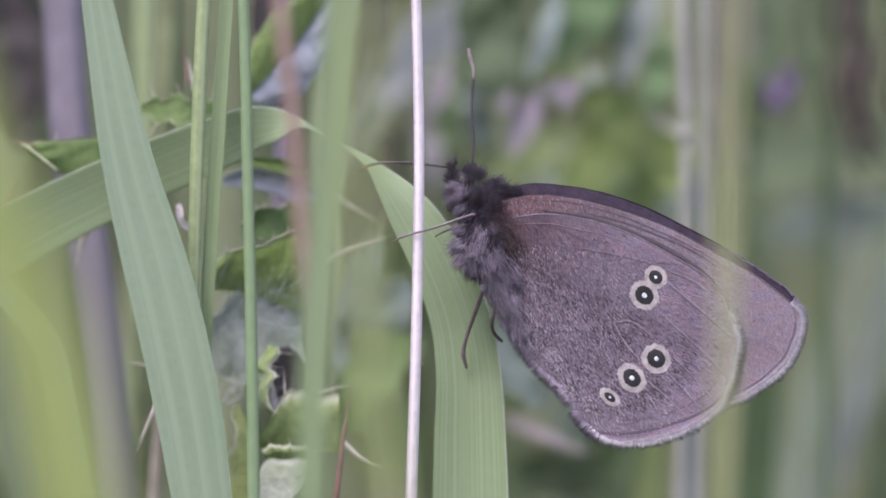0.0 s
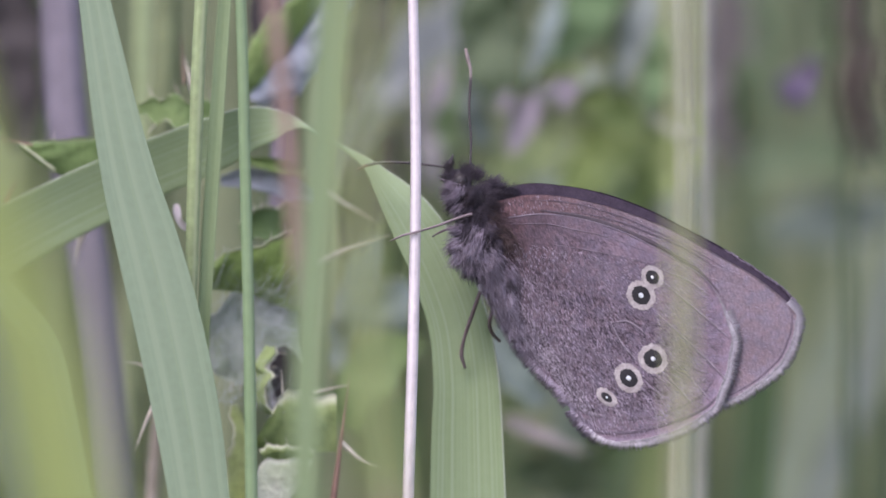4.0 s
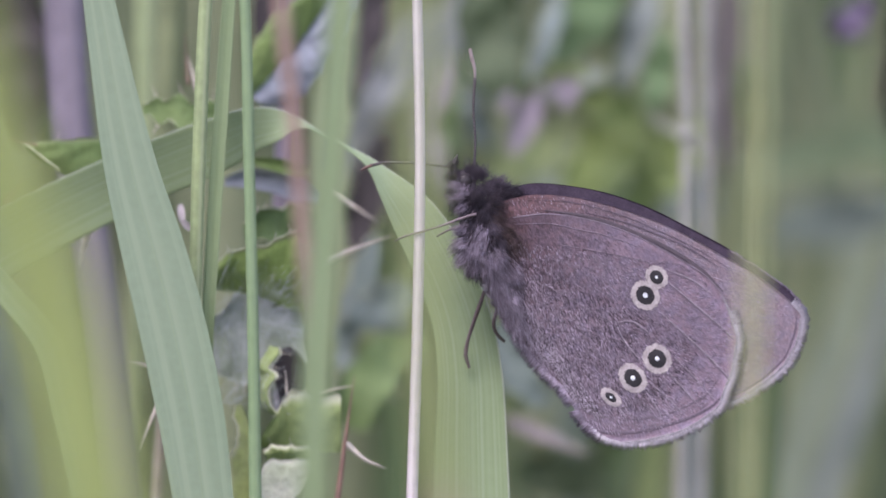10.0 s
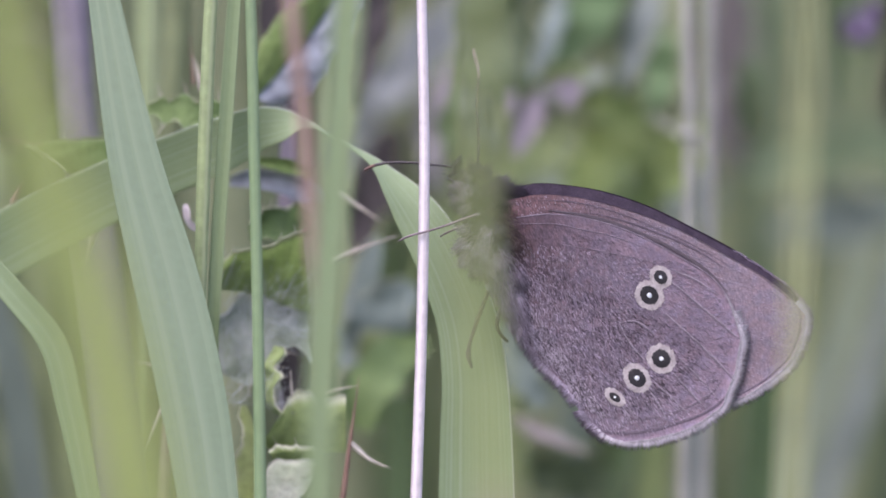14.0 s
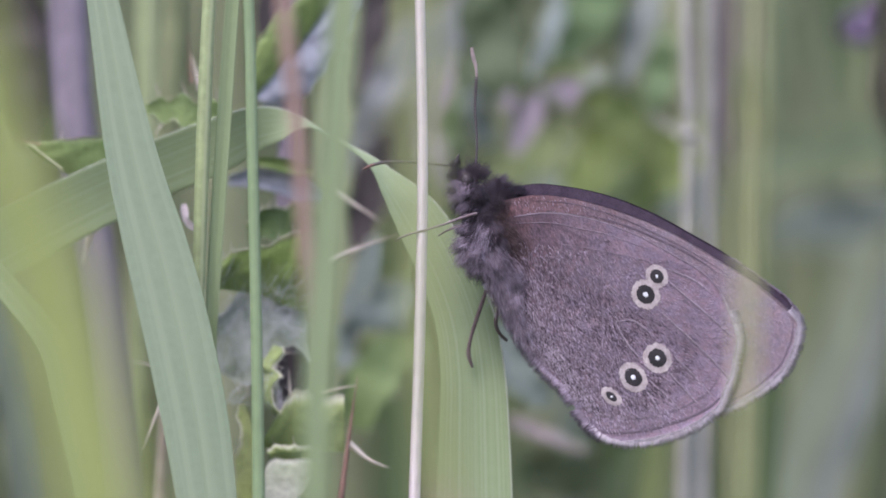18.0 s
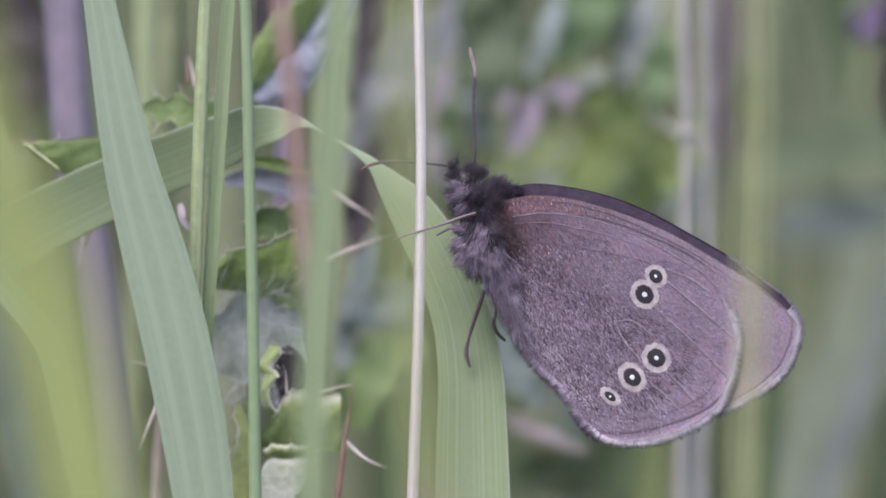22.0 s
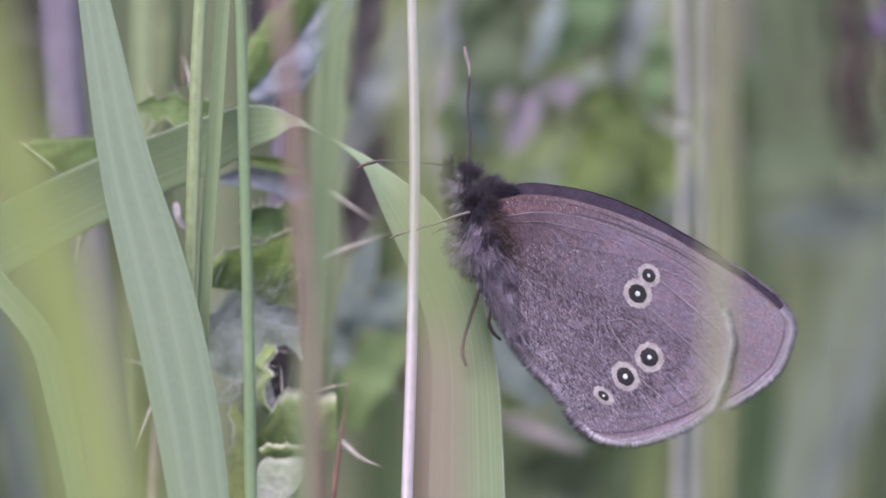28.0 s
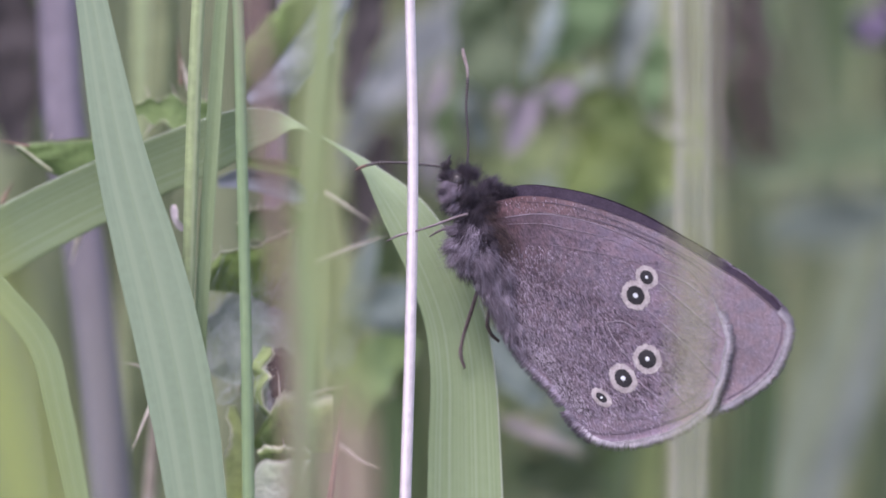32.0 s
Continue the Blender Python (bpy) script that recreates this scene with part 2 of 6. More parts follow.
FUR_BROWN = mat("butterfly_fur_brown", (0.07, 0.047, 0.045), (0.15, 0.105, 0.10), 0.7, 700, 260, island=0.5)
HAIR_PALE = mat("wing_hair_pale", (0.25, 0.20, 0.24), (0.42, 0.345, 0.405), 0.6, 700, 260, island=0.4)
HAIR_BRIGHT = mat("wing_hair_bright", (0.33, 0.27, 0.32), (0.50, 0.42, 0.485), 0.6, 700, 260, island=0.35)
HAIR_DARK = mat("wing_hair_dark", (0.062, 0.045, 0.056), (0.095, 0.071, 0.086), 0.7, 700, 260, island=0.3)
FRINGE = mat("wing_fringe", (0.35, 0.315, 0.342), (0.52, 0.475, 0.505), 0.6, 700, 260, island=0.25)
EYE = mat("compound_eye", (0.02, 0.016, 0.016), (0.035, 0.028, 0.028), 0.25, 3000, 500)
LEG = mat("butterfly_leg", (0.11, 0.078, 0.08), (0.22, 0.165, 0.165), 0.6, 2500, 500)
LEG_PALE = mat("butterfly_leg_pale", (0.14, 0.105, 0.112), (0.24, 0.19, 0.20), 0.6, 2500, 500)
ANT_TIP = mat("antenna_club", (0.22, 0.165, 0.155), (0.36, 0.30, 0.285), 0.6, 2500, 500)
ANT_RED = mat("antenna_red_end", (0.11, 0.06, 0.05), (0.16, 0.09, 0.075), 0.6, 2500, 500)
RING = mat("eyespot_ring", (0.30, 0.258, 0.252), (0.44, 0.385, 0.375), 0.8, 7000, 1800, 0.15, grain=0.3)
SPOT = mat("eyespot_black", (0.014, 0.012, 0.014), (0.03, 0.027, 0.03), 0.7, 9000, 900, 0.15)
PUPIL = mat("eyespot_pupil", (0.62, 0.64, 0.66), (0.74, 0.75, 0.77), 0.7, 4500, 900, 0.1)
RIM_PALE = mat("wing_rim_pale", (0.215, 0.193, 0.208), (0.335, 0.305, 0.322), 0.8, 9000, 2200, 0.3, grain=0.4)
VEIN = mat("wing_vein", (0.28, 0.232, 0.265), (0.38, 0.32, 0.365), 0.6, 2500, 500)
WING_DARK = mat("wing_dark_upperside", (0.032, 0.021, 0.036), (0.060, 0.042, 0.064), 0.7, 9000, 1500, 0.15, grain=0.4)
WING_LINE = mat("wing_dark_line", (0.090, 0.068, 0.086), (0.130, 0.102, 0.124), 0.8, 9000, 2500, 0.15, grain=0.4)
VEIN_DULL = mat("wing_vein_dull", (0.165, 0.130, 0.155), (0.235, 0.190, 0.222), 0.7, 2500, 900)
WING_LINE_SOFT = mat("wing_soft_line", (0.120, 0.092, 0.115), (0.150, 0.117, 0.143), 0.8, 9000, 2500, 0.15, grain=0.4)
WING_GAP_SHADE = mat("wing_gap_shade", (0.066, 0.051, 0.06), (0.10, 0.079, 0.09), 0.7, 9000, 300, 0.15)


def antenna_material():
    """Dark shaft with narrow pale rings at the joints."""
    m = mat("antenna_shaft", (0.03, 0.024, 0.024), (0.05, 0.04, 0.04), 0.6)
    n, l = m.node_tree.nodes, m.node_tree.links
    co, sep, saw = n.new("ShaderNodeTexCoord"), n.new("ShaderNodeSeparateXYZ"), n.new("ShaderNodeMath")
    l.new(co.outputs["UV"], sep.inputs[0])
    saw.operation = "PINGPONG"
    saw.inputs[1].default_value = 0.5
    mul = n.new("ShaderNodeMath")
    mul.operation = "MULTIPLY"
    mul.inputs[1].default_value = 30
    l.new(sep.outputs["Y"], mul.inputs[0])
    l.new(mul.outputs[0], saw.inputs[0])
    r = n.new("ShaderNodeValToRGB")
    r.color_ramp.elements[0].position, r.color_ramp.elements[0].color = 0.24, (0.035, 0.028, 0.028, 1)
    r.color_ramp.elements[1].position, r.color_ramp.elements[1].color = 0.44, (0.20, 0.17, 0.17, 1)
    l.new(saw.outputs[0], r.inputs[0])
    l.new(r.outputs[0], n["Principled BSDF"].inputs["Base Color"])
    return m


def wing_material(name, dark, light, warm, margin, reach, pale):
    """Scales: short strokes that lie along the wing, brown and lilac flecks, a warm root part and a paler outer part."""
    m = mat(name, dark, light, 0.8, 9000, 260, 0.3, sheen=0.1)
    n, l = m.node_tree.nodes, m.node_tree.links
    b = n["Principled BSDF"]
    co, sep = n.new("ShaderNodeTexCoord"), n.new("ShaderNodeSeparateXYZ")
    l.new(co.outputs["UV"], sep.inputs[0])

    def ranged(value, f0, f1, t0, t1):
        r = n.new("ShaderNodeMapRange")
        for key, v in (("From Min", f0), ("From Max", f1), ("To Min", t0), ("To Max", t1)):
            r.inputs[key].default_value = v
        l.new(value, r.inputs["Value"])
        return r.outputs[0]

    def noise_at(vector, scale, detail):
        t = n.new("ShaderNodeTexNoise")
        t.inputs["Scale"].default_value, t.inputs["Detail"].default_value = scale, detail
        l.new(vector, t.inputs["Vector"])
        return t.outputs["Fac"]

    def mixed(mode, fac, first, second):
        x = n.new("ShaderNodeMix")
        x.data_type, x.blend_type = "RGBA", mode
        for socket, v in ((x.inputs[0], fac), (x.inputs[6], first), (x.inputs[7], second)):
            if isinstance(v, (int, float)):
                socket.default_value = v
            elif isinstance(v, tuple):
                socket.default_value = (*v, 1)
            else:
                l.new(v, socket)
        return x.outputs[2]

    # strokes of scales
    mp = n.new("ShaderNodeMapping")
    mp.vector_type = "TEXTURE"
    mp.inputs["Rotation"].default_value = (0, radians(-24), 0)
    mp.inputs["Scale"].default_value = (1 / 9500, 1 / 5000, 1 / 3200)
    l.new(co.outputs["Object"], mp.inputs["Vector"])
    strokes = ranged(noise_at(mp.outputs[0], 1.0, 2), 0.34, 0.68, 0.60, 1.55)
    fade = ranged(sep.outputs["Y"], 0.45, 0.90, 1.0, 0.40)
    col = mixed("MULTIPLY", fade, b.inputs["Base Color"].links[0].from_socket, strokes)
    # brown and lilac flecks
    col = mixed("MULTIPLY", 1.0, col, mixed("MIX", ranged(noise_at(co.outputs["Object"], 1300, 3), 0.38, 0.62, 0, 1), (1.06, 0.99, 0.95), (0.97, 1.0, 1.03)))
    # paler towards the outer end: pigment plus its sheen put into the colour
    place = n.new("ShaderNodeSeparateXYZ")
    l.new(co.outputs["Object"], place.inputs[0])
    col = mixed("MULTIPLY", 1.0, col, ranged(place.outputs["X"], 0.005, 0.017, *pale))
    # wavering distance from the root: faint lines across and a rim
    wob = n.new("ShaderNodeMath")
    wob.operation = "MULTIPLY_ADD"
    wob.inputs[1].default_value = 0.05
    l.new(noise_at(co.outputs["Object"], 420, 2), wob.inputs[0])
    l.new(sep.outputs["Y"], wob.inputs[2])
    ramp_node = n.new("ShaderNodeValToRGB")
    cr = ramp_node.color_ramp
    stops = ((0.0, (1, 1, 1)), (0.58, (1, 1, 1)), (0.612, (0.86, 0.85, 0.86)), (0.65, (1.02, 1.02, 1.02)), (0.94, (1.06, 1.05, 1.05)), (1.0, margin))
    cr.elements[0].position, cr.elements[0].color = 0.0, (*stops[0][1], 1)
    cr.elements[1].position, cr.elements[1].color = stops[-1][0], (*stops[-1][1], 1)
    for p, c in stops[1:-1]:
        cr.elements.new(p).color = (*c, 1)
    l.new(ranged(wob.outputs[0], 0.025, 1.025, 0, 1), ramp_node.inputs[0])
    col = mixed("MULTIPLY", 1.0, col, ramp_node.outputs[0])
    # warm brown towards the body, by true distance
    ln, add = n.new("ShaderNodeVectorMath"), n.new("ShaderNodeMath")
    ln.operation, add.operation = "LENGTH", "MULTIPLY_ADD"
    l.new(co.outputs["Object"], ln.inputs[0])
    add.inputs[1].default_value = 0.004
    l.new(noise_at(co.outputs["Object"], 900, 3), add.inputs[0])
    l.new(ln.outputs["Value"], add.inputs[2])
    col = mixed("MULTIPLY", 1.0, col, mixed("MIX", ranged(add.outputs[0], *reach, 0, 1), warm, (1.0, 1.0, 1.0)))
    l.new(col, b.inputs["Base Color"])
    return m


ANTENNA = antenna_material()
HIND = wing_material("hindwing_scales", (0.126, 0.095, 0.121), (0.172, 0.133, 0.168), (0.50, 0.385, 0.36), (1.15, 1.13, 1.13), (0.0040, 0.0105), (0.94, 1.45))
FORE = wing_material("forewing_scales", (0.132, 0.104, 0.122), (0.174, 0.140, 0.165), (0.88, 0.63, 0.58), (1.15, 1.13, 1.13), (0.004, 0.0140), (0.90, 1.35))


# ---- builders ----
def thing(name, base, label, category, group="", kind=""):
    ob = new(name)
    ob.empty_display_size = 0.005
    ob.location = Vector(base) * MM
    return tagged(ob, label, category, group, kind)


def link_mesh(name, verts, faces, material, uvs=None, smooth=True):
    me = bpy.data.meshes.new(name)
    me.from_pydata([tuple(v) for v in verts], [], faces)
    if uvs:
        layer = me.uv_layers.new(name="UVMap")
        flat = np.array([uvs[v] for f in faces for v in f], dtype=np.float32)
        layer.data.foreach_set("uv", flat.ravel())
    if smooth:
        me.polygons.foreach_set("use_smooth", [True] * len(me.polygons))
    me.materials.append(material)
    me.update()
    return me


def root_of(ob):
    while ob.parent:
        ob = ob.parent
    return ob


def part(name, shape, material, parent, label="", pivot=None, smooth=True):
    """One mesh object under parent; shape: vertices (in world mm), faces, uvs. pivot: where the part turns, in world mm."""
    verts, faces, uvs = shape
    base = root_of(parent).location / MM
    at = Vector(pivot) if pivot else base
    if parent.parent:
        at = base + parent.location / MM
    me = link_mesh(name, [(Vector(v) - at) * MM for v in verts], faces, material, uvs, smooth)
    ob = new(name, me)
    ob.parent = parent
    if pivot:
        ob.location = (at - base) * MM
    return tagged(ob, label) if label else ob


def joined(shapes):
    verts, faces, uvs = [], [], []
    for v, f, u in shapes:
        k = len(verts)
        verts += list(v)
        uvs += list(u) if u else [(0, 0)] * len(v)
        faces += [tuple(i + k for i in g) for g in f]
    return verts, faces, uvs


def smooth_rows(rows, steps):
    """A smooth line through rows of equal length, spaced by their distances."""
    a = np.array(rows, float)
    n = len(a)
    gap = [max(float(np.linalg.norm(a[i + 1][:min(3, a.shape[1])] - a[i][:min(3, a.shape[1])])), 1e-6) for i in range(n - 1)]
    slope = [(a[i + 1] - a[i]) / gap[i] for i in range(n - 1)]
    tan = [slope[0]] + [(slope[i - 1] * gap[i] + slope[i] * gap[i - 1]) / (gap[i - 1] + gap[i]) for i in range(1, n - 1)] + [slope[-1]]
    out = []
    for i in range(n - 1):
        h = gap[i]
        for s in range(steps):
            t = s / steps
            t2, t3 = t * t, t ** 3
            out.append((2 * t3 - 3 * t2 + 1) * a[i] + (t3 - 2 * t2 + t) * h * tan[i] + (3 * t2 - 2 * t3) * a[i + 1] + (t3 - t2) * h * tan[i + 1])
    out.append(a[-1])
    return out


def blade(rows, steps=8, cols=10, cup=0.08, ridge=0.003, thick=0.07, keel=0.0, wave=0.0, seed=1):
    """A grass leaf: rows of x, y, z, width, turn (degrees about its own line). Ribbed, cupped, with thickness."""
    sec = smooth_rows(rows, steps)
    verts, uvs, faces = [], [], []
    us = [0.0, 0.015] + [j / cols for j in range(1, cols)] + [0.985, 1.0]
    cols = len(us) - 1
    n = len(sec)
    length = 0.0
    for i, s in enumerate(sec):
        p = Vector(s[:3])
        a, b = Vector(sec[max(i - 1, 0)][:3]), Vector(sec[min(i + 1, n - 1)][:3])
        t = (b - a).normalized()
        across = t.cross(Vector((0, 1, 0)))
        across = across.normalized() if across.length > 1e-4 else Vector((1, 0, 0))
        across = Matrix.Rotation(radians(s[4]), 3, t) @ across
        nor = t.cross(across)
        if i:
            length += (p - Vector(sec[i - 1][:3])).length
        w = s[3] * (1 + wave * (noise.noise(Vector((seed * 7.1, length * 0.12, 0)))))
        for side in (0, 1):
            for j in range(cols + 1):
                u = us[j]
                off = cup * w * (4 * (u - 0.5) ** 2 - 0.4) + ridge * (1 if j % 2 else -1) - keel * w * (1 - abs(2 * u - 1))
                edge = 1 if 0 < j < cols else 0.2
                verts.append(p + across * (w * (u - 0.5)) + nor * (off + (thick * 0.5 * edge if side else -thick * 0.5 * edge)))
                uvs.append((u + seed, i / (n - 1)))
    m = 2 * (cols + 1)
    for i in range(n - 1):
        for j in range(cols):
            k = i * m + j
            faces.append((k, k + 1, k + m + 1, k + m))
            q = k + cols + 1
            faces.append((q, q + m, q + m + 1, q + 1))
        for j in (0, cols):
            k = i * m + j
            faces.append((k, k + m, k + m + cols + 1, k + cols + 1))
    return verts, faces, uvs


def tube(rows, steps=6, sides=10, flutes=0.0, closed=True):
    """A round stem: rows of x, y, z, radius."""
    sec = smooth_rows(rows, steps)
    verts, uvs, faces = [], [], []
    n = len(sec)
    for i, s in enumerate(sec):
        p = Vector(s[:3])
        t = (Vector(sec[min(i + 1, n - 1)][:3]) - Vector(sec[max(i - 1, 0)][:3])).normalized()
        a = t.cross(Vector((0, 1, 0)))
        a = a.normalized() if a.length > 1e-4 else Vector((1, 0, 0))
        b = t.cross(a)
        for j in range(sides):
            ang = 2 * math.pi * j / sides
            r = s[3] * (1 + (flutes if j % 2 else -flutes))
            verts.append(p + a * (r * math.cos(ang)) + b * (r * math.sin(ang)))
            uvs.append((j / sides, i / (n - 1)))
    for i in range(n - 1):
        for j in range(sides):
            k, q = i * sides + j, i * sides + (j + 1) % sides
            faces.append((k, q, q + sides, k + sides))
    if closed:
        faces.append(tuple(range(sides))[::-1])
        faces.append(tuple(range((n - 1) * sides, n * sides)))
    return verts, faces, uvs


def ball(centre, radii, turn=0.0, seg=20, rings=12, lump=0.0):
    """An uneven ellipsoid; turn: degrees in the x-z plane."""
    verts, faces, uvs = [], [], []
    c, rot = Vector(centre), Matrix.Rotation(radians(turn), 3, "Y")
    for i in range(rings + 1):
        th = math.pi * i / rings
        for j in range(seg):
            ph = 2 * math.pi * j / seg
            d = Vector((math.sin(th) * math.cos(ph), math.sin(th) * math.sin(ph), math.cos(th)))
            k = 1 + lump * noise.noise(d * 2.3 + c)
            verts.append(c + rot @ Vector((d.x * radii[0] * k, d.y * radii[1] * k, d.z * radii[2] * k)))
            uvs.append((j / seg, i / rings))
    for i in range(rings):
        for j in range(seg):
            k, q = i * seg + j, i * seg + (j + 1) % seg
            faces.append((k, k + seg, q + seg, q))
    return verts, faces, uvs


def hair(p, d, length, width, bend=None):
    """One tapered hair of three sides."""
    d = d.normalized()
    a = d.orthogonal().normalized()
    b = d.cross(a)
    mid = p + d * (length * 0.5)
    end = p + (d + (bend or Vector((0, 0, 0)))).normalized() * length
    vs = []
    for q, r in ((p, width), (mid, width * 0.8)):
        for k in range(3):
            ang = 2.0944 * k
            vs.append(q + a * (r * 0.5 * math.cos(ang)) + b * (r * 0.5 * math.sin(ang)))
    vs.append(end)
    fs = [(0, 1, 4, 3), (1, 2, 5, 4), (2, 0, 3, 5), (3, 4, 6), (4, 5, 6), (5, 3, 6)]
    return vs, fs, None


def cone_spine(p, q, r, bend=(0, 0, 0)):
    """A thorn from p to q."""
    p, q, bd = Vector(p), Vector(q), Vector(bend)
    m = (p + q) / 2 + bd
    return tube([(*p, r), (*(p * 0.5 + m * 0.5), r * 0.75), (*m, r * 0.5), (*q, 0.015)], 3, 7)


# ---- ground ----
def ground():
    n, size = 40, 60000.0
    verts, faces = [], []
    for i in range(n + 1):
        for j in range(n + 1):
            u, v = 2 * i / n - 1, 2 * j / n - 1
            x, y = size * u * abs(u) ** 2, size * v * abs(v) ** 2
            verts.append((x * MM, y * MM, (3 * noise.noise(Vector((x * 0.02, y * 0.02, 0))) - 3) * MM))
    for i in range(n):
        for j in range(n):
            k = i * (n + 1) + j
            faces.append((k, k + n + 1, k + n + 2, k + 1))
    ob = new("ground", link_mesh("ground", verts, faces, SOIL))
    tagged(ob, "dark earth with plant litter under the meadow", "ground", kind="structure")


ground()


# ---- grasses round the butterfly ----
def grass(name, label, rows, material, part_name="blade", group="grass blades", rib=0.014, margin=(), folds=(), **k):
    """One grass leaf that stands on the ground; the last row is its foot. margin: the sides that have a thick pale edge; folds: the strips of its width that stand out as pale lines."""
    ob = thing(name, rows[-1][:3], label, "grass", group)
    shape = blade(rows, **k)
    part(part_name, shape, material, ob)
    cols = k.get("cols", 10) + 2
    # pale edge, made lighter so its colour holds the highlight too
    for side in margin:
        line = shape[0][cols * side::2 * (cols + 1)]
        part("pale_margin", tube([(*q, 0.03 + 0.04 * min(1.0, 3 * j / len(line))) for j, q in enumerate(line[:-1])], 1, 6), BLADE_EDGE, ob, "thin pale edge with a highlight in its colour")
    for strip, r in folds:
        line = shape[0][strip::2 * (cols + 1)]
        part("fold", tube([(*q, r) for q in line[:-1]], 1, 6), BLADE_EDGE, ob, "pale lengthwise fold")
    line = []
    for x, y, z, w, turn in rows:
        line.append((x, y + w * (0.4 * k.get("cup", 0.08) - k.get("keel", 0.0)) - 0.032, z, rib * min(1.0, w / 3)))
    part("midrib", tube(line, 6, 6), material, ob)
    return ob


def stem(name, label, rows, material, group="grass stems", sides=12, flutes=0.06):
    ob = thing(name, rows[-1][:3], label, "grass stem", group)
    part("stalk", tube(rows, 8, sides, flutes), material, ob)
    low, foot = rows[-2], rows[-1]
    mid = [(a * 0.6 + b * 0.4) for a, b in zip(low, foot)]
    part("leaf_sheath", tube([(*mid[:3], mid[3] * 1.05), ((mid[0] + foot[0]) / 2, foot[1], mid[2] / 2, mid[3] * 1.3), (*foot[:3], foot[3] * 1.35)], 5, sides),
         material, ob, "leaf sheath round the foot of the stem")
    return ob


broad_left = grass("broad_grass_plant", "broad pale green grass blade, leaning, finely ribbed",
                   [(-24.2, -3, 272.06, 1.52, 0), (-23.25, -3, 266.74, 2.12, 0), (-20.78, -3, 254.21, 3.75, 0), (-19.6, -3, 250, 4.3, 0), (-18.1, -3, 243.96, 4.55, 0), (-16.95, -3, 238.27, 4.45, 0),
                    (-16.22, -3, 233.26, 4.05, 0), (-13.44, -3, 0, 2.28, 0)], BLADE_BLUE, cols=14, ridge=0.0015, cup=0.03, seed=2, folds=((9, 0.028), (13, 0.02)))
arching = grass("arching_grass_plant", "broad green grass blade arching over, twisted at its bend",
                [(-40.68, 7, 243.96, 4.7, 12), (-32.85, 6.5, 248.95, 4.6, 12), (-26.98, 6, 252.18, 4.4, 12), (-20.34, 5.5, 255.28, 4.0, 12), (-15.27, 5, 257.33, 3.6, 10), (-12.94, 4.7, 258.3, 2.9, 8),
                 (-11.8, 4.5, 258.48, 2.4, 0), (-10.9, 4.4, 258.58, 1.8, -15), (-10.1, 4.3, 258.55, 1.2, -45), (-9.2, 4.1, 258.35, 0.8, -72), (-8.2, 4.0, 257.8, 0.8, -78), (-6.7, 3.8, 256.95, 1.0, -77), (-5.18, 3.6, 255.95, 1.4, -64), (-3.7, 3.4, 254.3, 2.6, -44),
                 (-2.39, 3.2, 252.6, 3.3, -26), (-0.08, 3, 248.5, 3.8, -8),
                 (1.19, 2.8, 245.03, 4.09, 0), (1.7, 2.6, 241.56, 4.39, 0), (1.81, 2.6, 236.94, 4.85, 0), (1.85, 2.6, 233.01, 5.12, 0), (1.77, 2.6, 0, 3.08, 0)], ARCH, cols=14,
                ridge=0.004, cup=0.03, seed=3, margin=(1,))
white_straw = stem("dry_grass_plant", "bleached straw-coloured dry grass stem, ribbed lengthwise",
                   [(-1.87, -1, 272.94, 0.32), (-1.79, -1, 266.83, 0.34), (-1.6, -1, 256.79, 0.35), (-1.76, -1, 245.46, 0.37), (-2.14, -1, 233.17, 0.39), (-3.21, -1, 0, 0.42)], STRAW,
                   sides=14, flutes=0.07)
stem_a = stem("upright_grass_plant", "yellow-green upright grass stem",
              [(-15.79, 0.5, 273.03, 0.42), (-16.21, 0.5, 266.9, 0.48), (-16.63, 0.5, 257.32, 0.5), (-16.94, 0.5, 246.21, 0.46), (-17.09, 0.5, 233.1, 0.46), (-17.78, 0.5, 0, 0.46)], GREEN_STEM)
stem_b = grass("folded_grass_plant", "narrow folded green grass blade with a pale edge",
               [(-14.2, 1, 273.06, 0.77, 0), (-14.66, 1, 266.92, 0.92, 0), (-15.19, 1, 259.25, 1, 0), (-15.73, 1, 250.81, 0.92, 0), (-16.04, 1, 243.9, 0.69, 0), (-16.19, 1, 233.08, 0.69, 0), (-16.65, 1, 0, 0.61, 0)],
               BLADE, cols=8, keel=0.07, ridge=0.004, seed=4)
stem_b2 = stem("upright_grass_plant", "thin pale green grass stem beside a folded blade",
               [(-14.62, 2, 273.12, 0.19), (-14.85, 2, 266.96, 0.23), (-15.85, 2, 254.27, 0.23), (-16.31, 2, 245.42, 0.23), (-16.54, 2, 233.04, 0.23), (-17.08, 2, 0, 0.27)], BLUE_STEM)
stem_c = stem("upright_grass_plant", "smooth bluish green grass stem",
              [(-13.63, -6, 272.63, 0.34), (-13.33, -6, 266.61, 0.38), (-13.03, -6, 255.31, 0.4), (-12.77, -6, 244.01, 0.41), (-12.62, -6, 233.39, 0.45), (-12.2, -6, 0, 0.45)], BLUE_STEM)
kinked = grass("kinked_grass_plant", "green grass blade with a kink",
               [(-35.54, 2, 253.12, 1.15, 0), (-32.42, 1.5, 250.04, 1.54, 0), (-29.62, 1, 246.97, 1.76, 0), (-26.93, 1, 243.59, 1.92, 0), (-25.78, 1, 239.3, 1.84, 0), (-24.48, 1, 233.08, 1.61, 0), (-22.79, 1, 0, 1.15, 0)], BLADE,
               cols=10, seed=5)
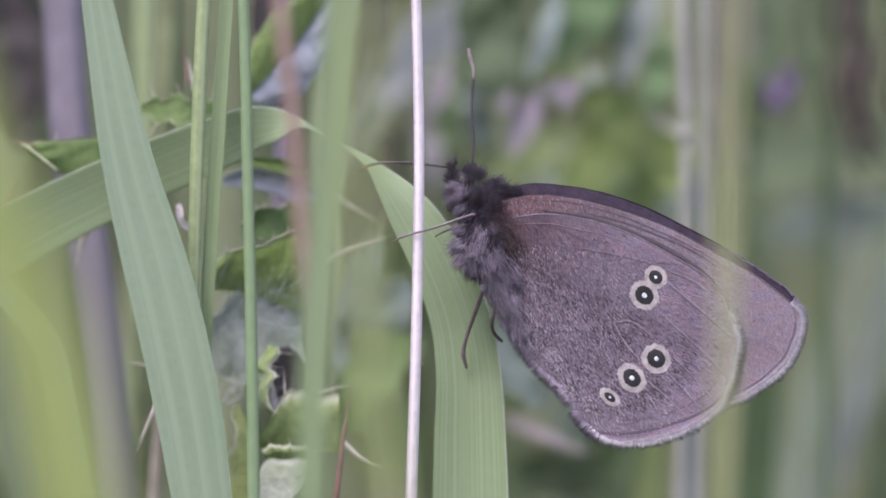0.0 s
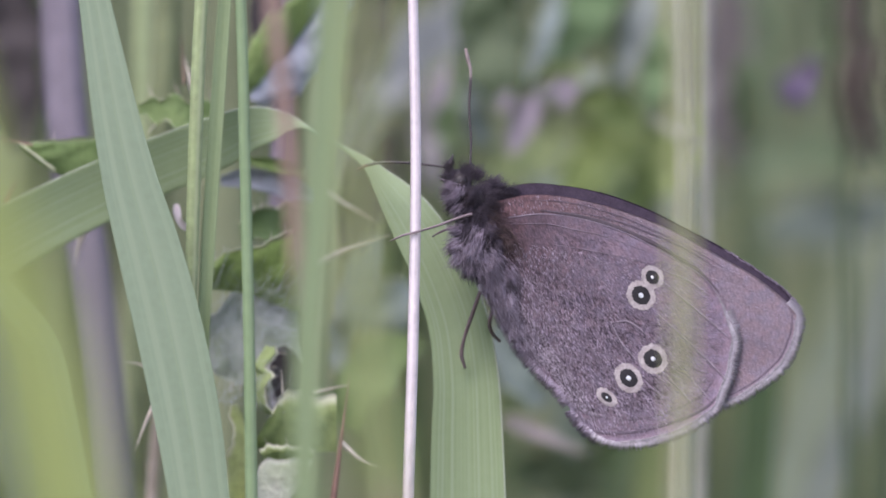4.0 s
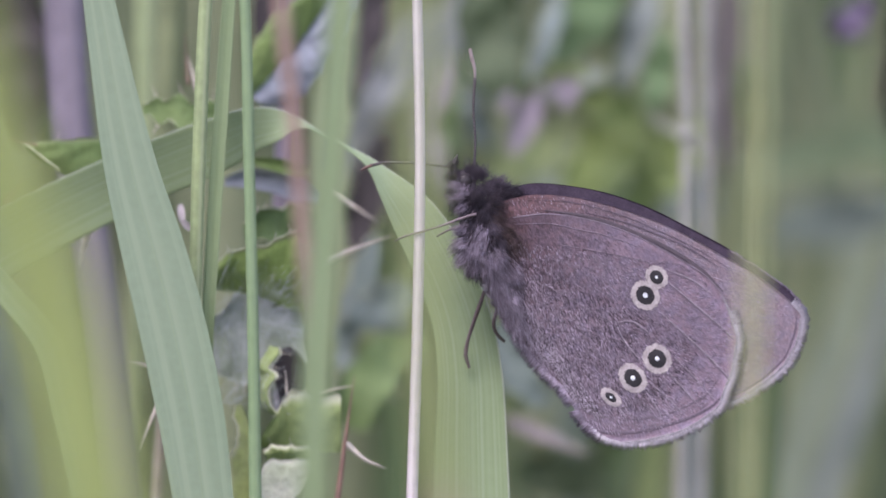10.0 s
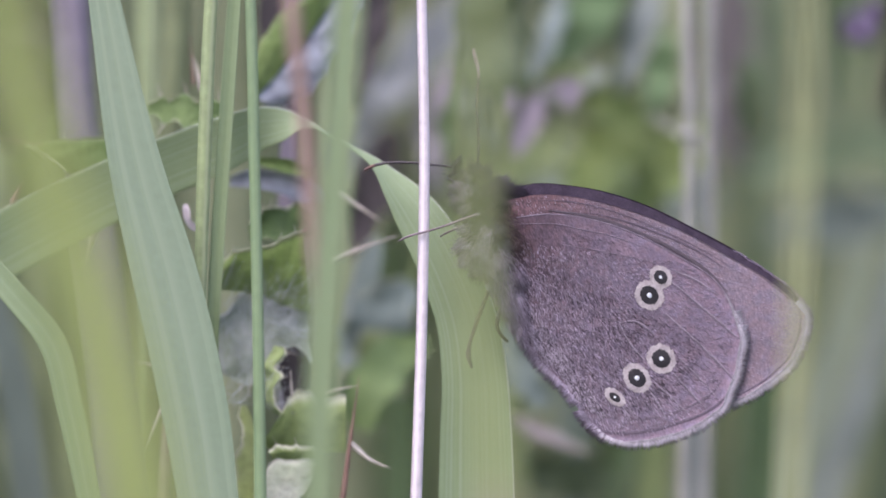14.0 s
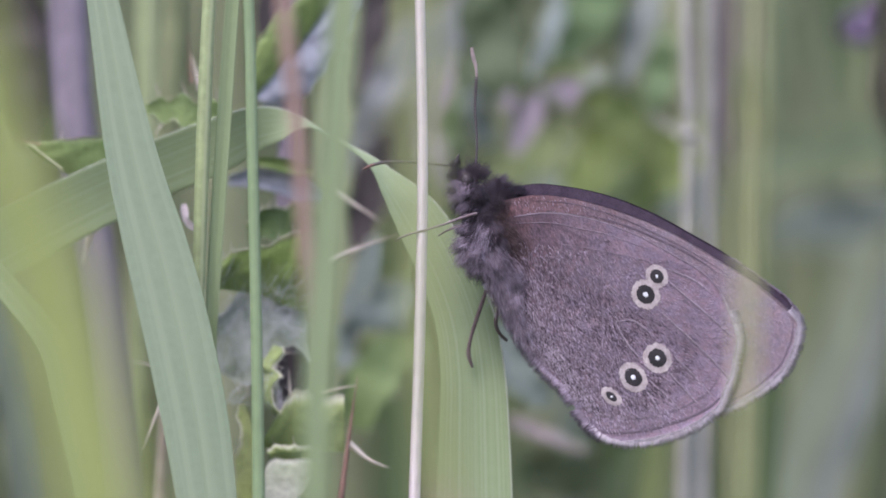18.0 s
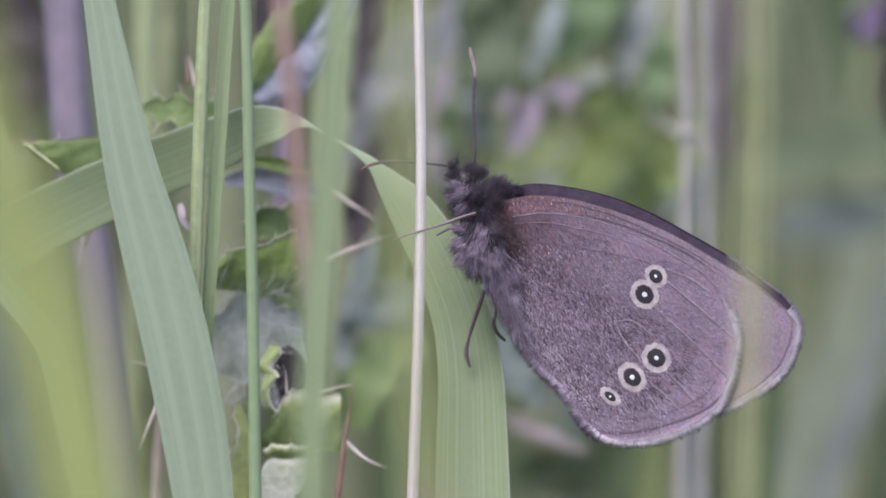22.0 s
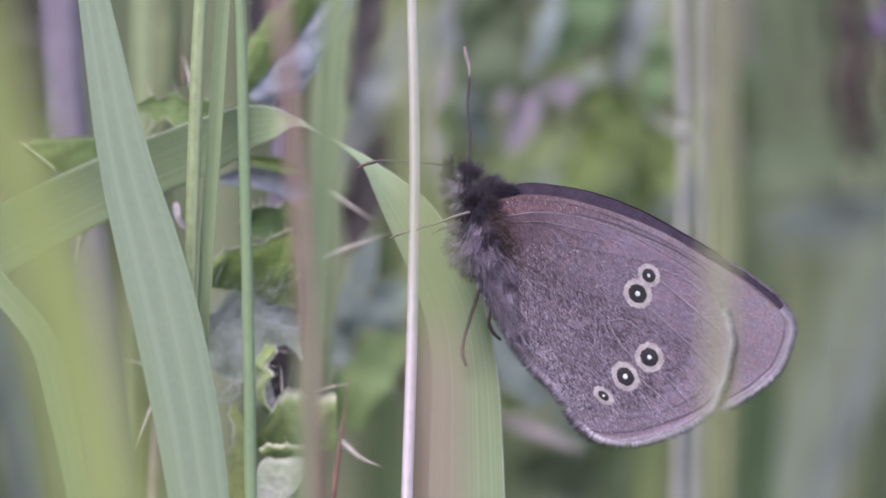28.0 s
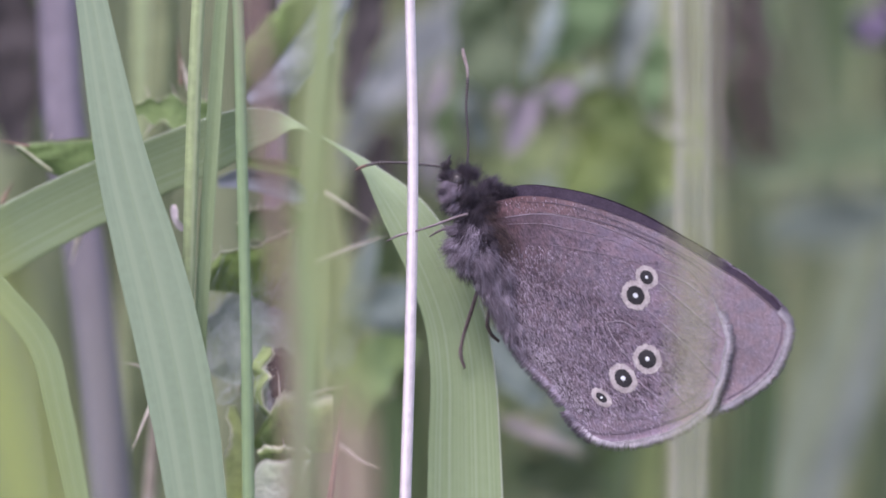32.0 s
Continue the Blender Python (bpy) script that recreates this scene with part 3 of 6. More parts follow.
front_a = grass("grass_plant", "yellow-green grass blade leaning over a kinked blade",
                [(-25.06, -115, 265.61, 2.5, 0), (-23.87, -115, 260.16, 2.75, 0), (-21.74, -115, 253.18, 3.0, 0), (-19.24, -115, 245.83, 3.5, 0), (-17.42, -115, 238.11, 3.9, 0), (-15.6, -115, 0, 2.2, 0)], FRONT, seed=6)
front_b = grass("grass_plant", "upright green grass blade before a spiny thistle",
                [(-5.89, -44, 269.89, 1.78, 0), (-6.2, -44, 265.1, 1.78, 0), (-6.92, -44, 254.83, 1.71, 0), (-7.67, -44, 244.56, 1.71, 0), (-7.94, -44, 234.9, 1.71, 0), (-7.67, -44, 0, 1.37, 0)], BLADE, seed=7)
front_c = stem("grass_plant", "withered reddish brown grass stem before a spiny thistle",
               [(-10.05, -38, 270.01, 0.46), (-9.88, -38, 265.19, 0.48), (-9.15, -38, 258.3, 0.48), (-8.54, -38, 250.73, 0.45), (-7.99, -38, 243.15, 0.4), (-7.71, -38, 234.81, 0.4), (-7.85, -38, 0, 0.42)], PINK_STEM)
front_d = stem("grass_plant", "slender yellow-green grass stem swaying before the butterfly",
               [(17.05, -58, 268.8, 0.23), (16.99, -58, 264.3, 0.24), (16.79, -58, 254.57, 0.24), (16.6, -58, 244.84, 0.24), (16.34, -58, 235.7, 0.24), (15.76, -58, 0, 0.24)], FRONT_PALE)
front_g = stem("grass_plant", "thin yellow-green grass stem beside a slender one",
               [(15.85, -60, 268.8, 0.17), (15.85, -60, 264.3, 0.18), (15.75, -60, 254.57, 0.19), (15.65, -60, 244.84, 0.19), (15.5, -60, 235.7, 0.19), (15.1, -60, 0, 0.2)], FRONT_PALE)
front_e = grass("grass_plant", "yellow-green grass blade, withered reddish brown at its foot",
                [(-4.22, -89, 267.02, 1.0, 0), (-4.19, -89, 259.99, 1.1, 0), (-4.22, -89, 250.61, 1.3, 0), (-3.55, -89, 242.41, 1.65, 0), (-2.85, -89, 237.08, 1.8, 0), (-2.5, -89, 225.84, 1.8, 0), (-2.5, -89, -14, 1.6, 0)], FRONT_SHEATH, seed=8)
mauve = stem("tall_plant", "thick mauve-grey withered plant stem",
             [(-27.66, 24, 274.45, 1.46), (-27.34, 24, 267.94, 1.46), (-26.77, 24, 258.18, 1.51), (-25.39, 24, 249.63, 1.51), (-24.17, 24, 239.46, 1.51), (-23.51, 24, 232.06, 1.55), (-22.13, 24, 0, 1.55)],
             MAUVE_STEM, "plant stems", 14, 0.05)
brown_stalk = stem("tall_plant", "thin pale brown stalk",
                   [(-19.82, 20, 241.98, 0.36), (-20.06, 20, 238.76, 0.4), (-20.38, 20, 235.54, 0.44), (-20.62, 20, 232.24, 0.48), (-21.91, 20, 0, 0.48)], DRY_STEM, "plant stems")
bg_stalk = stem("tall_plant", "pale green upright stalk behind the grasses",
                [(-19.98, 30, 274.81, 0.99), (-20.07, 30, 268.21, 0.99), (-20.4, 30, 259.95, 1.03), (-21.22, 30, 247.56, 1.03), (-21.84, 30, 231.79, 1.03), (-22.46, 30, 0, 1.03)], OLIVE_STEM, "plant stems")
bg_stalk2 = stem("tall_plant", "green upright stalk behind the grasses",
                 [(-22.08, 40, 275.42, 0.85), (-22.25, 40, 268.65, 0.85), (-22.33, 40, 260.19, 0.85), (-22.58, 40, 231.35, 0.93), (-23.01, 40, 0, 0.93)], GREEN_STEM, "plant stems")
grey_a = stem("dry_grass_plant", "grey dry grass stem behind the butterfly",
              [(17.59, 36, 275.18, 0.42), (17.76, 36, 268.47, 0.42), (18.01, 36, 258.63, 0.42), (17.76, 36, 245.02, 0.42), (17.51, 36, 231.53, 0.42), (17.01, 36, 0, 0.42)], GREY_STEM)
part("node", ball((18.01, 36, 258.5), (0.7, 0.7, 0.5)), GREY_STEM, grey_a, "swollen pale stem node")
grey_b = stem("dry_grass_plant", "grey dry grass stem beside another",
              [(19.79, 40, 275.42, 0.42), (19.71, 40, 268.65, 0.42), (19.71, 40, 255.96, 0.42), (19.62, 40, 243.28, 0.42), (19.29, 40, 231.35, 0.47), (18.86, 40, 0, 0.47)], GREY_STEM)


# ---- the butterfly ----
WING_X0, WING_Y0, WING_SLOPE = 3.289, -0.200, -0.150


def wing_y(x, z, layer):
    """Depth of the wing's sheet: leaning towards the camera at its tip, gently bulged and rippled."""
    b = 0.25 * noise.noise(Vector((x * 0.16, z * 0.16, layer))) + 0.05 * noise.noise(Vector((x * 0.9, z * 0.9, layer)))
    return WING_Y0 + WING_SLOPE * (x - WING_X0) + layer + b * 0.5


def wing_shape(outline, root, layer, rings=26, steps=7, thick=0.05):
    """A sheet spread from the wing's root to its outline; both given as x, z. UV: along the outline, and out from the root."""
    edge = smooth_rows(outline, steps)
    verts, faces, uvs = [], [], []
    n = len(edge)
    for side in (0, 1):
        for i, e in enumerate(edge):
            for k in range(rings + 1):
                s = (k / rings) ** 0.85
                x, z = root[0] + (e[0] - root[0]) * s, root[1] + (e[1] - root[1]) * s
                verts.append((x, wing_y(x, z, layer) + (thick if side else 0), z))
                uvs.append((i / (n - 1), s))
    m, half = rings + 1, n * (rings + 1)
    for side in (0, 1):
        for i in range(n - 1):
            for k in range(rings):
                a = side * half + i * m + k
                q = (a, a + 1, a + m + 1, a + m)
                faces.append(q if side else q[::-1])
    for i in range(n - 1):
        a = i * m + rings
        faces.append((a, a + half, a + m + half, a + m))
    return verts, faces, uvs


HIND_ROOT = (2.37, 250.8)
HIND_EDGE = [(3.37, 251.87), (4.63, 252.18), (6.72, 252.41), (9.77, 252.02), (12.8, 250.99), (15.45, 249.58), (17.72, 248.14), (18.95, 246.62), (19.6, 245.02), (19.88, 243.8),
             (19.68, 242.6), (19.5, 241.55), (19.05, 240.5), (18.65, 239.4), (17.34, 238.32), (15.45, 237.4), (13.56, 236.94), (12.04, 236.9), (10.8, 237.25), (9.9, 237.95),
             (9.1, 238.9), (8.55, 239.85), (7.85, 240.75), (6.8, 241.65), (5.68, 243.0), (4.78, 244.42), (3.98, 245.91), (3.3, 247.28), (2.52, 248.51)]
FORE_ROOT = (2.98, 252.64)
FORE_EDGE = [(3.86, 253.25), (5.96, 253.67), (8.24, 253.55), (10.53, 253.09), (12.8, 252.4), (15.83, 251.18), (18.85, 249.51), (21.11, 248.22), (22.81, 246.93), (23.75, 246.05),
             (24.08, 245.64), (24.12, 244.73), (23.86, 243.67), (23.3, 242.45), (22.17, 241.31), (20.66, 240.24), (19.15, 239.55), (16.96, 239.31), (13.94, 240.52), (10.15, 243.94), (6.34, 248.89)]
FAR_EDGE = [(3.82, 253.94), (5.65, 254.43), (8.24, 254.31), (10.91, 253.81), (13.94, 252.74), (16.59, 251.41), (19.23, 250), (21.57, 248.52), (23.37, 247.15), (24.08, 246.32),
            (24.12, 245.49), (23.82, 243.97), (22.62, 242.07), (19.61, 240.54), (13.94, 242.42), (8.24, 246.98)]

butterfly = thing("butterfly", (2.22, 0, 250.42), "brown ringlet butterfly with closed wings, perched on grass", "butterfly")
thorax_c, head_c = Vector((2.38, 0.6, 251.26)), Vector((1.23, 0.2, 254.4))
part("thorax", ball(thorax_c, (1.35, 1.2, 2.6), -14, lump=0.2), BODY, butterfly)
part("abdomen", ball((4.64, 1, 247.35), (1.0, 0.9, 4.4), -22, lump=0.1), BODY, butterfly, "slender dark abdomen hidden between the wings")
part("head", ball(head_c, (0.95, 0.9, 1.05), 10, lump=0.1), BODY, butterfly)
part("eye", ball(head_c + Vector((0.12, -0.62, 0.1)), (0.52, 0.36, 0.6), 10), EYE, butterfly, "dark oval compound eye")
part("palp", joined([tube([(*(head_c + Vector((-0.5, -0.5, 0.2))), 0.16), (*(head_c + Vector((-0.62, -0.55, 0.9))), 0.2),
                           (*(head_c + Vector((-0.36, -0.5, 2.0))), 0.05)], 5, 8),
                     tube([(*(head_c + Vector((-0.6, 0.1, 0.2))), 0.14), (*(head_c + Vector((-0.76, 0.1, 0.9))), 0.16),
                           (*(head_c + Vector((-0.55, 0.1, 1.8))), 0.05)], 5, 8)]), BODY, butterfly, "black upturned palps")
far_fore = part("far_forewing", wing_shape(FAR_EDGE, FORE_ROOT, 0.75), WING_DARK, butterfly, "dark purplish brown forewing of the far side", pivot=(2.99, 0.6, 252.64))
near_fore = part("forewing", wing_shape(FORE_EDGE, FORE_ROOT, 0.0), FORE, butterfly, "brown forewing with a pale rim", pivot=(2.98, 0, 252.64))
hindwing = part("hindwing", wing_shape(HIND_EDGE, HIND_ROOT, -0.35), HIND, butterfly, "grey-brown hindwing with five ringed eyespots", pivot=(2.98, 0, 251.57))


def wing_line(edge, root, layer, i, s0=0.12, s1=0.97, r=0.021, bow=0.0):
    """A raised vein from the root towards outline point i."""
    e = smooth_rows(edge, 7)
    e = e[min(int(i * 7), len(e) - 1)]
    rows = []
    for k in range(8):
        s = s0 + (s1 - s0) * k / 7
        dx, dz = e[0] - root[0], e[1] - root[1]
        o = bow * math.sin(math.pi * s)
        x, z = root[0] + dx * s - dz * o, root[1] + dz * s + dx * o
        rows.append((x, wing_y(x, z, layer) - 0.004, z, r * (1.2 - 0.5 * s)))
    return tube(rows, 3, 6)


def lying(points, layer, lift):
    """Points of the wing's plane, x and z, laid on its sheet."""
    return [(x, wing_y(x, z, layer) - lift, z) for x, z in points]


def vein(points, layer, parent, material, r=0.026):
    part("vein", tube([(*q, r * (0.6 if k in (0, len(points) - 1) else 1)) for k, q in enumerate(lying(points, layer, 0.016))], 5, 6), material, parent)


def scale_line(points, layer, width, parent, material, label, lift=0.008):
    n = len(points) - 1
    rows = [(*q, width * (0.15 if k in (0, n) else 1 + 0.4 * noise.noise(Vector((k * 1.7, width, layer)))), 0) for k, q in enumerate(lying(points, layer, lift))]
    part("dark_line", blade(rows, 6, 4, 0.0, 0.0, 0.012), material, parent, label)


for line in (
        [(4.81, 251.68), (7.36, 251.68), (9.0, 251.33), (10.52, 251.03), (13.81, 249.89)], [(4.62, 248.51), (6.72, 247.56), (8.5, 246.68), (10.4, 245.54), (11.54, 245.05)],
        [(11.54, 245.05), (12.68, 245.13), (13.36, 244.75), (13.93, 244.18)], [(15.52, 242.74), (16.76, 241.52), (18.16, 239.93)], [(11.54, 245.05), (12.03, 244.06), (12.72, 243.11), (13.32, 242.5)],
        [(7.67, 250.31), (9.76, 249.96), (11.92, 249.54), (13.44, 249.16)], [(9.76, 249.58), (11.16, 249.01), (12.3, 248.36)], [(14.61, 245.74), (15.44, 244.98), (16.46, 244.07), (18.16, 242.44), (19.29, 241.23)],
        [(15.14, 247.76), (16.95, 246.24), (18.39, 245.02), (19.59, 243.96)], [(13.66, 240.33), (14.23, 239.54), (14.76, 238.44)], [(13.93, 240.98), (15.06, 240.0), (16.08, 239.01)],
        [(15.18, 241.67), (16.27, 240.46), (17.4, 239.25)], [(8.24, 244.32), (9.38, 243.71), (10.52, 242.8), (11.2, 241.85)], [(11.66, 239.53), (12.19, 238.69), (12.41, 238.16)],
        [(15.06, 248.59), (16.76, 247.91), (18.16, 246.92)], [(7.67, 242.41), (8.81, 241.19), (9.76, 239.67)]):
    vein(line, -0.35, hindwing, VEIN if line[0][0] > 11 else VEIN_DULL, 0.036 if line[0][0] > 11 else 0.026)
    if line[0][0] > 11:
        scale_line([(x - 0.06, z - 0.08) for x, z in line], -0.35, 0.12, hindwing, WING_LINE_SOFT, "darker line beside a vein")
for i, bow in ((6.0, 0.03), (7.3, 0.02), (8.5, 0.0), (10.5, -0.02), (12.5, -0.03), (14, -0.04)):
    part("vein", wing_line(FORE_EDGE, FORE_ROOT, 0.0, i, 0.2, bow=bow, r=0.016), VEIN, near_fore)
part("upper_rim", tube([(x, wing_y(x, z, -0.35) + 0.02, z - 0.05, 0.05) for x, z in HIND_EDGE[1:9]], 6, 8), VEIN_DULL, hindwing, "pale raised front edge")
# dark band: shade of the gap above the hindwing's front edge, painted on
scale_line([(6.73, 252.62), (9.09, 252.3), (11.75, 251.55), (13.65, 250.75), (15.84, 249.6), (17.66, 248.3), (18.8, 247.1)], 0.0, 0.24, near_fore, WING_GAP_SHADE, "dark band painted as the shaded gap above the hindwing", 0.05)
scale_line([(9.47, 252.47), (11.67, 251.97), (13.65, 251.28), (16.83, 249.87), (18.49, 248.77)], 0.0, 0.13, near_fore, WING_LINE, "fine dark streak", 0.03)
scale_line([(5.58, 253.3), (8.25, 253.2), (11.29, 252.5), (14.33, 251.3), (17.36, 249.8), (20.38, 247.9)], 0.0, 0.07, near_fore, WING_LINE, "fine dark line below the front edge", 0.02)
scale_line([(9.76, 237.96), (10.71, 237.65), (11.77, 237.62), (13.17, 237.7), (14.31, 237.94), (15.55, 238.32), (16.95, 238.83), (18.16, 239.55), (19.1, 240.62)], -0.35, 0.20, hindwing, WING_LINE_SOFT, "darker line along the rim")
scale_line([(11.84, 238.46), (13.55, 238.58), (14.8, 238.85), (16.39, 239.47), (17.71, 240.27), (18.54, 241.38)], -0.35, 0.12, hindwing, WING_LINE_SOFT, "fine darker line along the rim")


def rim_band(edge, root, layer, i0, i1, inset, width, lift):
    """A narrow band of scales along the margin, inset from it."""
    e = smooth_rows(edge, 7)[int(i0 * 7):int(i1 * 7) + 1]
    n = len(e)
    rows = []
    for k, p in enumerate(e[::2]):
        f = 2 * k / n
        s = 1 - (inset + 0.25 * width * noise.noise(Vector((k * 0.35, layer, inset * 9)))) / math.hypot(p[0] - root[0], p[1] - root[1])
        x, z = root[0] + (p[0] - root[0]) * s, root[1] + (p[1] - root[1]) * s
        w = width * min(1, 5 * f + 0.02, 5 * (1 - f) + 0.02) * (1 + 0.35 * noise.noise(Vector((k * 0.6, layer, 3))))
        rows.append((x, wing_y(x, z, layer) - lift, z, w, 0))
    return blade(rows, 2, 4, 0.0, 0.0, 0.012)


part("pale_rim", rim_band(HIND_EDGE, HIND_ROOT, -0.35, 6.8, 13.4, 0.15, 0.30, 0.012), RIM_PALE, hindwing, "pale lilac outer rim")
part("pale_rim", rim_band(HIND_EDGE, HIND_ROOT, -0.35, 12.6, 17.0, 0.18, 0.26, 0.012), RIM_PALE, hindwing, "pale lower rim")
part("pale_rim", rim_band(FORE_EDGE, FORE_ROOT, 0.0, 10.0, 16, 0.16, 0.30, 0.012), RIM_PALE, near_fore, "pale lilac outer rim")
part("dark_line", rim_band(FORE_EDGE, FORE_ROOT, 0.0, 9.8, 15.8, 0.50, 0.14, 0.008), WING_LINE_SOFT, near_fore, "darker line along the rim")


def disc(c, rx, rz, layer, lift, turn=20, seg=96, ragged=0.07, seed=0):
    """A small domed patch of scales lying on the wing."""
    rng = random.Random(seed)
    verts, faces, uvs = [], [], []
    rad = [1 + ragged * (rng.random() - 0.5) * 2 for _ in range(seg)]
    for k in range(5):
        s = k / 4
        for j in range(seg):
            a = 2 * math.pi * j / seg
            x0, z0 = rx * s * rad[j] * math.cos(a), rz * s * rad[j] * math.sin(a)
            ct, st = math.cos(radians(turn)), math.sin(radians(turn))
            x, z = c[0] + x0 * ct - z0 * st, c[1] + x0 * st + z0 * ct
            verts.append((x, wing_y(x, z, layer) - lift * (1 - 0.4 * s ** 3), z))
            uvs.append((j / seg, s))
    for k in range(4):
        for j in range(seg):
            a, b = k * seg + j, k * seg + (j + 1) % seg
            faces.append((a, b, b + seg, a + seg))
    return verts, faces, uvs


for n_spot, (c, ring, black, pupil, narrow, lean) in enumerate((
        ((14.32, 248.1), 0.86, 0.50, 0.13, 0.86, 38), ((13.56, 246.88), 1.12, 0.68, 0.22, 0.86, 40), ((14.36, 242.61), 1.10, 0.67, 0.22, 0.88, 36),
        ((12.73, 241.31), 1.14, 0.70, 0.24, 0.78, 40), ((11.25, 240.01), 0.86, 0.46, 0.12, 0.58, 50))):
    part("eyespot_ring", disc(c, ring * narrow * 0.95, ring * 0.95, -0.35, 0.055 + 0.004 * n_spot, lean, seed=n_spot), RING, hindwing, "pale cream ring")
    part("eyespot", disc(c, black * narrow, black, -0.35, 0.085 + 0.004 * n_spot, lean, seed=n_spot + 9), SPOT, hindwing, "black eyespot")
    part("pupil", disc(c, pupil * 0.82, pupil, -0.35, 0.118, lean, 14, 0.14, n_spot + 5), PUPIL, hindwing, "white pupil")


def fringe(edge, root, layer, i0, i1, count, length, seed):
    """Short hairs along the outer margin."""
    rng = random.Random(seed)
    e = smooth_rows(edge, 7)
    out = []
    for _ in range(count):
        f = (i0 + (i1 - i0) * rng.random()) * 7
        k = min(int(f), len(e) - 2)
        p = e[k] + (e[k + 1] - e[k]) * (f - k)
        t = e[k + 1] - e[k]
        nx, nz = t[1], -t[0]
        if nx * (p[0] - root[0]) + nz * (p[1] - root[1]) < 0:
            nx, nz = -nx, -nz
        clump = noise.noise_vector(Vector((f * 1.3, seed, 0)))
        d = Vector((nx, 0, nz)).normalized() + Vector((rng.uniform(-.3, .3), rng.uniform(-.2, .2), rng.uniform(-.3, .3))) + Vector((clump.x, 0, clump.z)) * 0.7
        x, z = p[0] - d.x * 0.1, p[1] - d.z * 0.1
        out.append(hair(Vector((x, wing_y(x, z, layer), z)), d, length * rng.uniform(0.5, 1.3), 0.05))
    return joined(out)


part("fringe", fringe(HIND_EDGE, HIND_ROOT, -0.35, 7.5, 19.0, 2000, 0.55, 1), FRINGE, hindwing, "pale hair fringe")
part("inner_fringe", fringe(HIND_EDGE, HIND_ROOT, -0.35, 18.2, 28, 2900, 0.68, 8), FUR_INNER, hindwing, "brownish hairs along the inner margin")
part("fringe", fringe(FORE_EDGE, FORE_ROOT, 0.0, 8.6, 16.2, 1500, 0.52, 2), FRINGE, near_fore, "pale hair fringe")
part("fringe", fringe(FAR_EDGE, FORE_ROOT, 0.75, 6.0, 11, 700, 0.14, 12), FUR_PALE, far_fore, "short pale hairs along the front edge")


def wing_hairs(edge, root, layer, count, s0, s1, i0, i1, length, width, seed, spots=()):
    """Flat hair scales over the wing, which lie downwards near the body and outwards near the margin. spots: thicker patches, x, z and spread."""
    rng = random.Random(seed)
    e = smooth_rows(edge, 7)[int(i0 * 7):int(i1 * 7) + 1]
    sectors = range(len(e) - 1)
    area = [abs((e[k][0] - root[0]) * (e[k + 1][1] - root[1]) - (e[k][1] - root[1]) * (e[k + 1][0] - root[0])) for k in sectors]
    places = []
    for k in rng.choices(sectors, area, k=count):
        s = math.sqrt(s0 * s0 + (s1 * s1 - s0 * s0) * rng.random())
        p = e[k] + (e[k + 1] - e[k]) * rng.random()
        places.append((root[0] + (p[0] - root[0]) * s, root[1] + (p[1] - root[1]) * s))
    for x, z, spread, number in spots:
        places += [(rng.gauss(x, spread), rng.gauss(z, spread)) for _ in range(number)]
    out = []
    for x, z in places:
        away = Vector((x - root[0], 0, z - root[1])).normalized()
        outer = min(1.0, max(0.0, (x - 8) / 10))
        d = (Vector((0.38, 0, -0.92)) * (1 - outer) + away * outer).normalized() + Vector((rng.uniform(-.3, .3), 0, rng.uniform(-.3, .3)))
        d.y = WING_SLOPE * d.x - rng.uniform(0.0, 0.06)
        out.append(hair(Vector((x, wing_y(x, z, layer) - 0.008, z)), d, length * rng.uniform(0.4, 1.3), width * rng.uniform(0.6, 1.3)))
    return joined(out)


part("wing_hair", wing_hairs(HIND_EDGE, HIND_ROOT, -0.35, 6500, 0.12, 0.95, 5.5, 28, 0.30, 0.046, 3), HAIR_PALE, hindwing, "fine pale hairs")
part("wing_hair", wing_hairs(HIND_EDGE, HIND_ROOT, -0.35, 1800, 0.25, 0.93, 14, 28, 0.34, 0.05, 31), HAIR_PALE, hindwing, "fine pale hairs")
part("wing_hair", wing_hairs(HIND_EDGE, HIND_ROOT, -0.35, 2600, 0.2, 0.86, 17, 28, 0.34, 0.062, 34), HAIR_BRIGHT, hindwing, "short pale hairs near the inner margin")
part("dark_hair", wing_hairs(HIND_EDGE, HIND_ROOT, -0.35, 2200, 0.2, 0.86, 17, 28, 0.3, 0.06, 35), HAIR_DARK, hindwing, "fine dark brown hairs")
part("dark_hair", wing_hairs(HIND_EDGE, HIND_ROOT, -0.35, 2600, 0.1, 0.85, 10, 28, 0.30, 0.05, 32,
                             ((10.95, 250.4, 0.4, 20), (9.15, 241.75, 0.5, 60), (10.55, 244.3, 0.5, 40), (12.6, 239.9, 0.5, 30), (14.3, 240.3, 0.5, 110), (13.2, 239.7, 0.5, 60), (15.5, 241.4, 0.6, 90), (11.8, 243.9, 0.5, 50))), HAIR_DARK, hindwing, "fine dark brown hairs")
part("wing_hair", wing_hairs(FORE_EDGE, FORE_ROOT, 0.0, 1500, 0.1, 0.95, 0, 16, 0.22, 0.035, 33), HAIR_PALE, near_fore, "fine pale hairs")


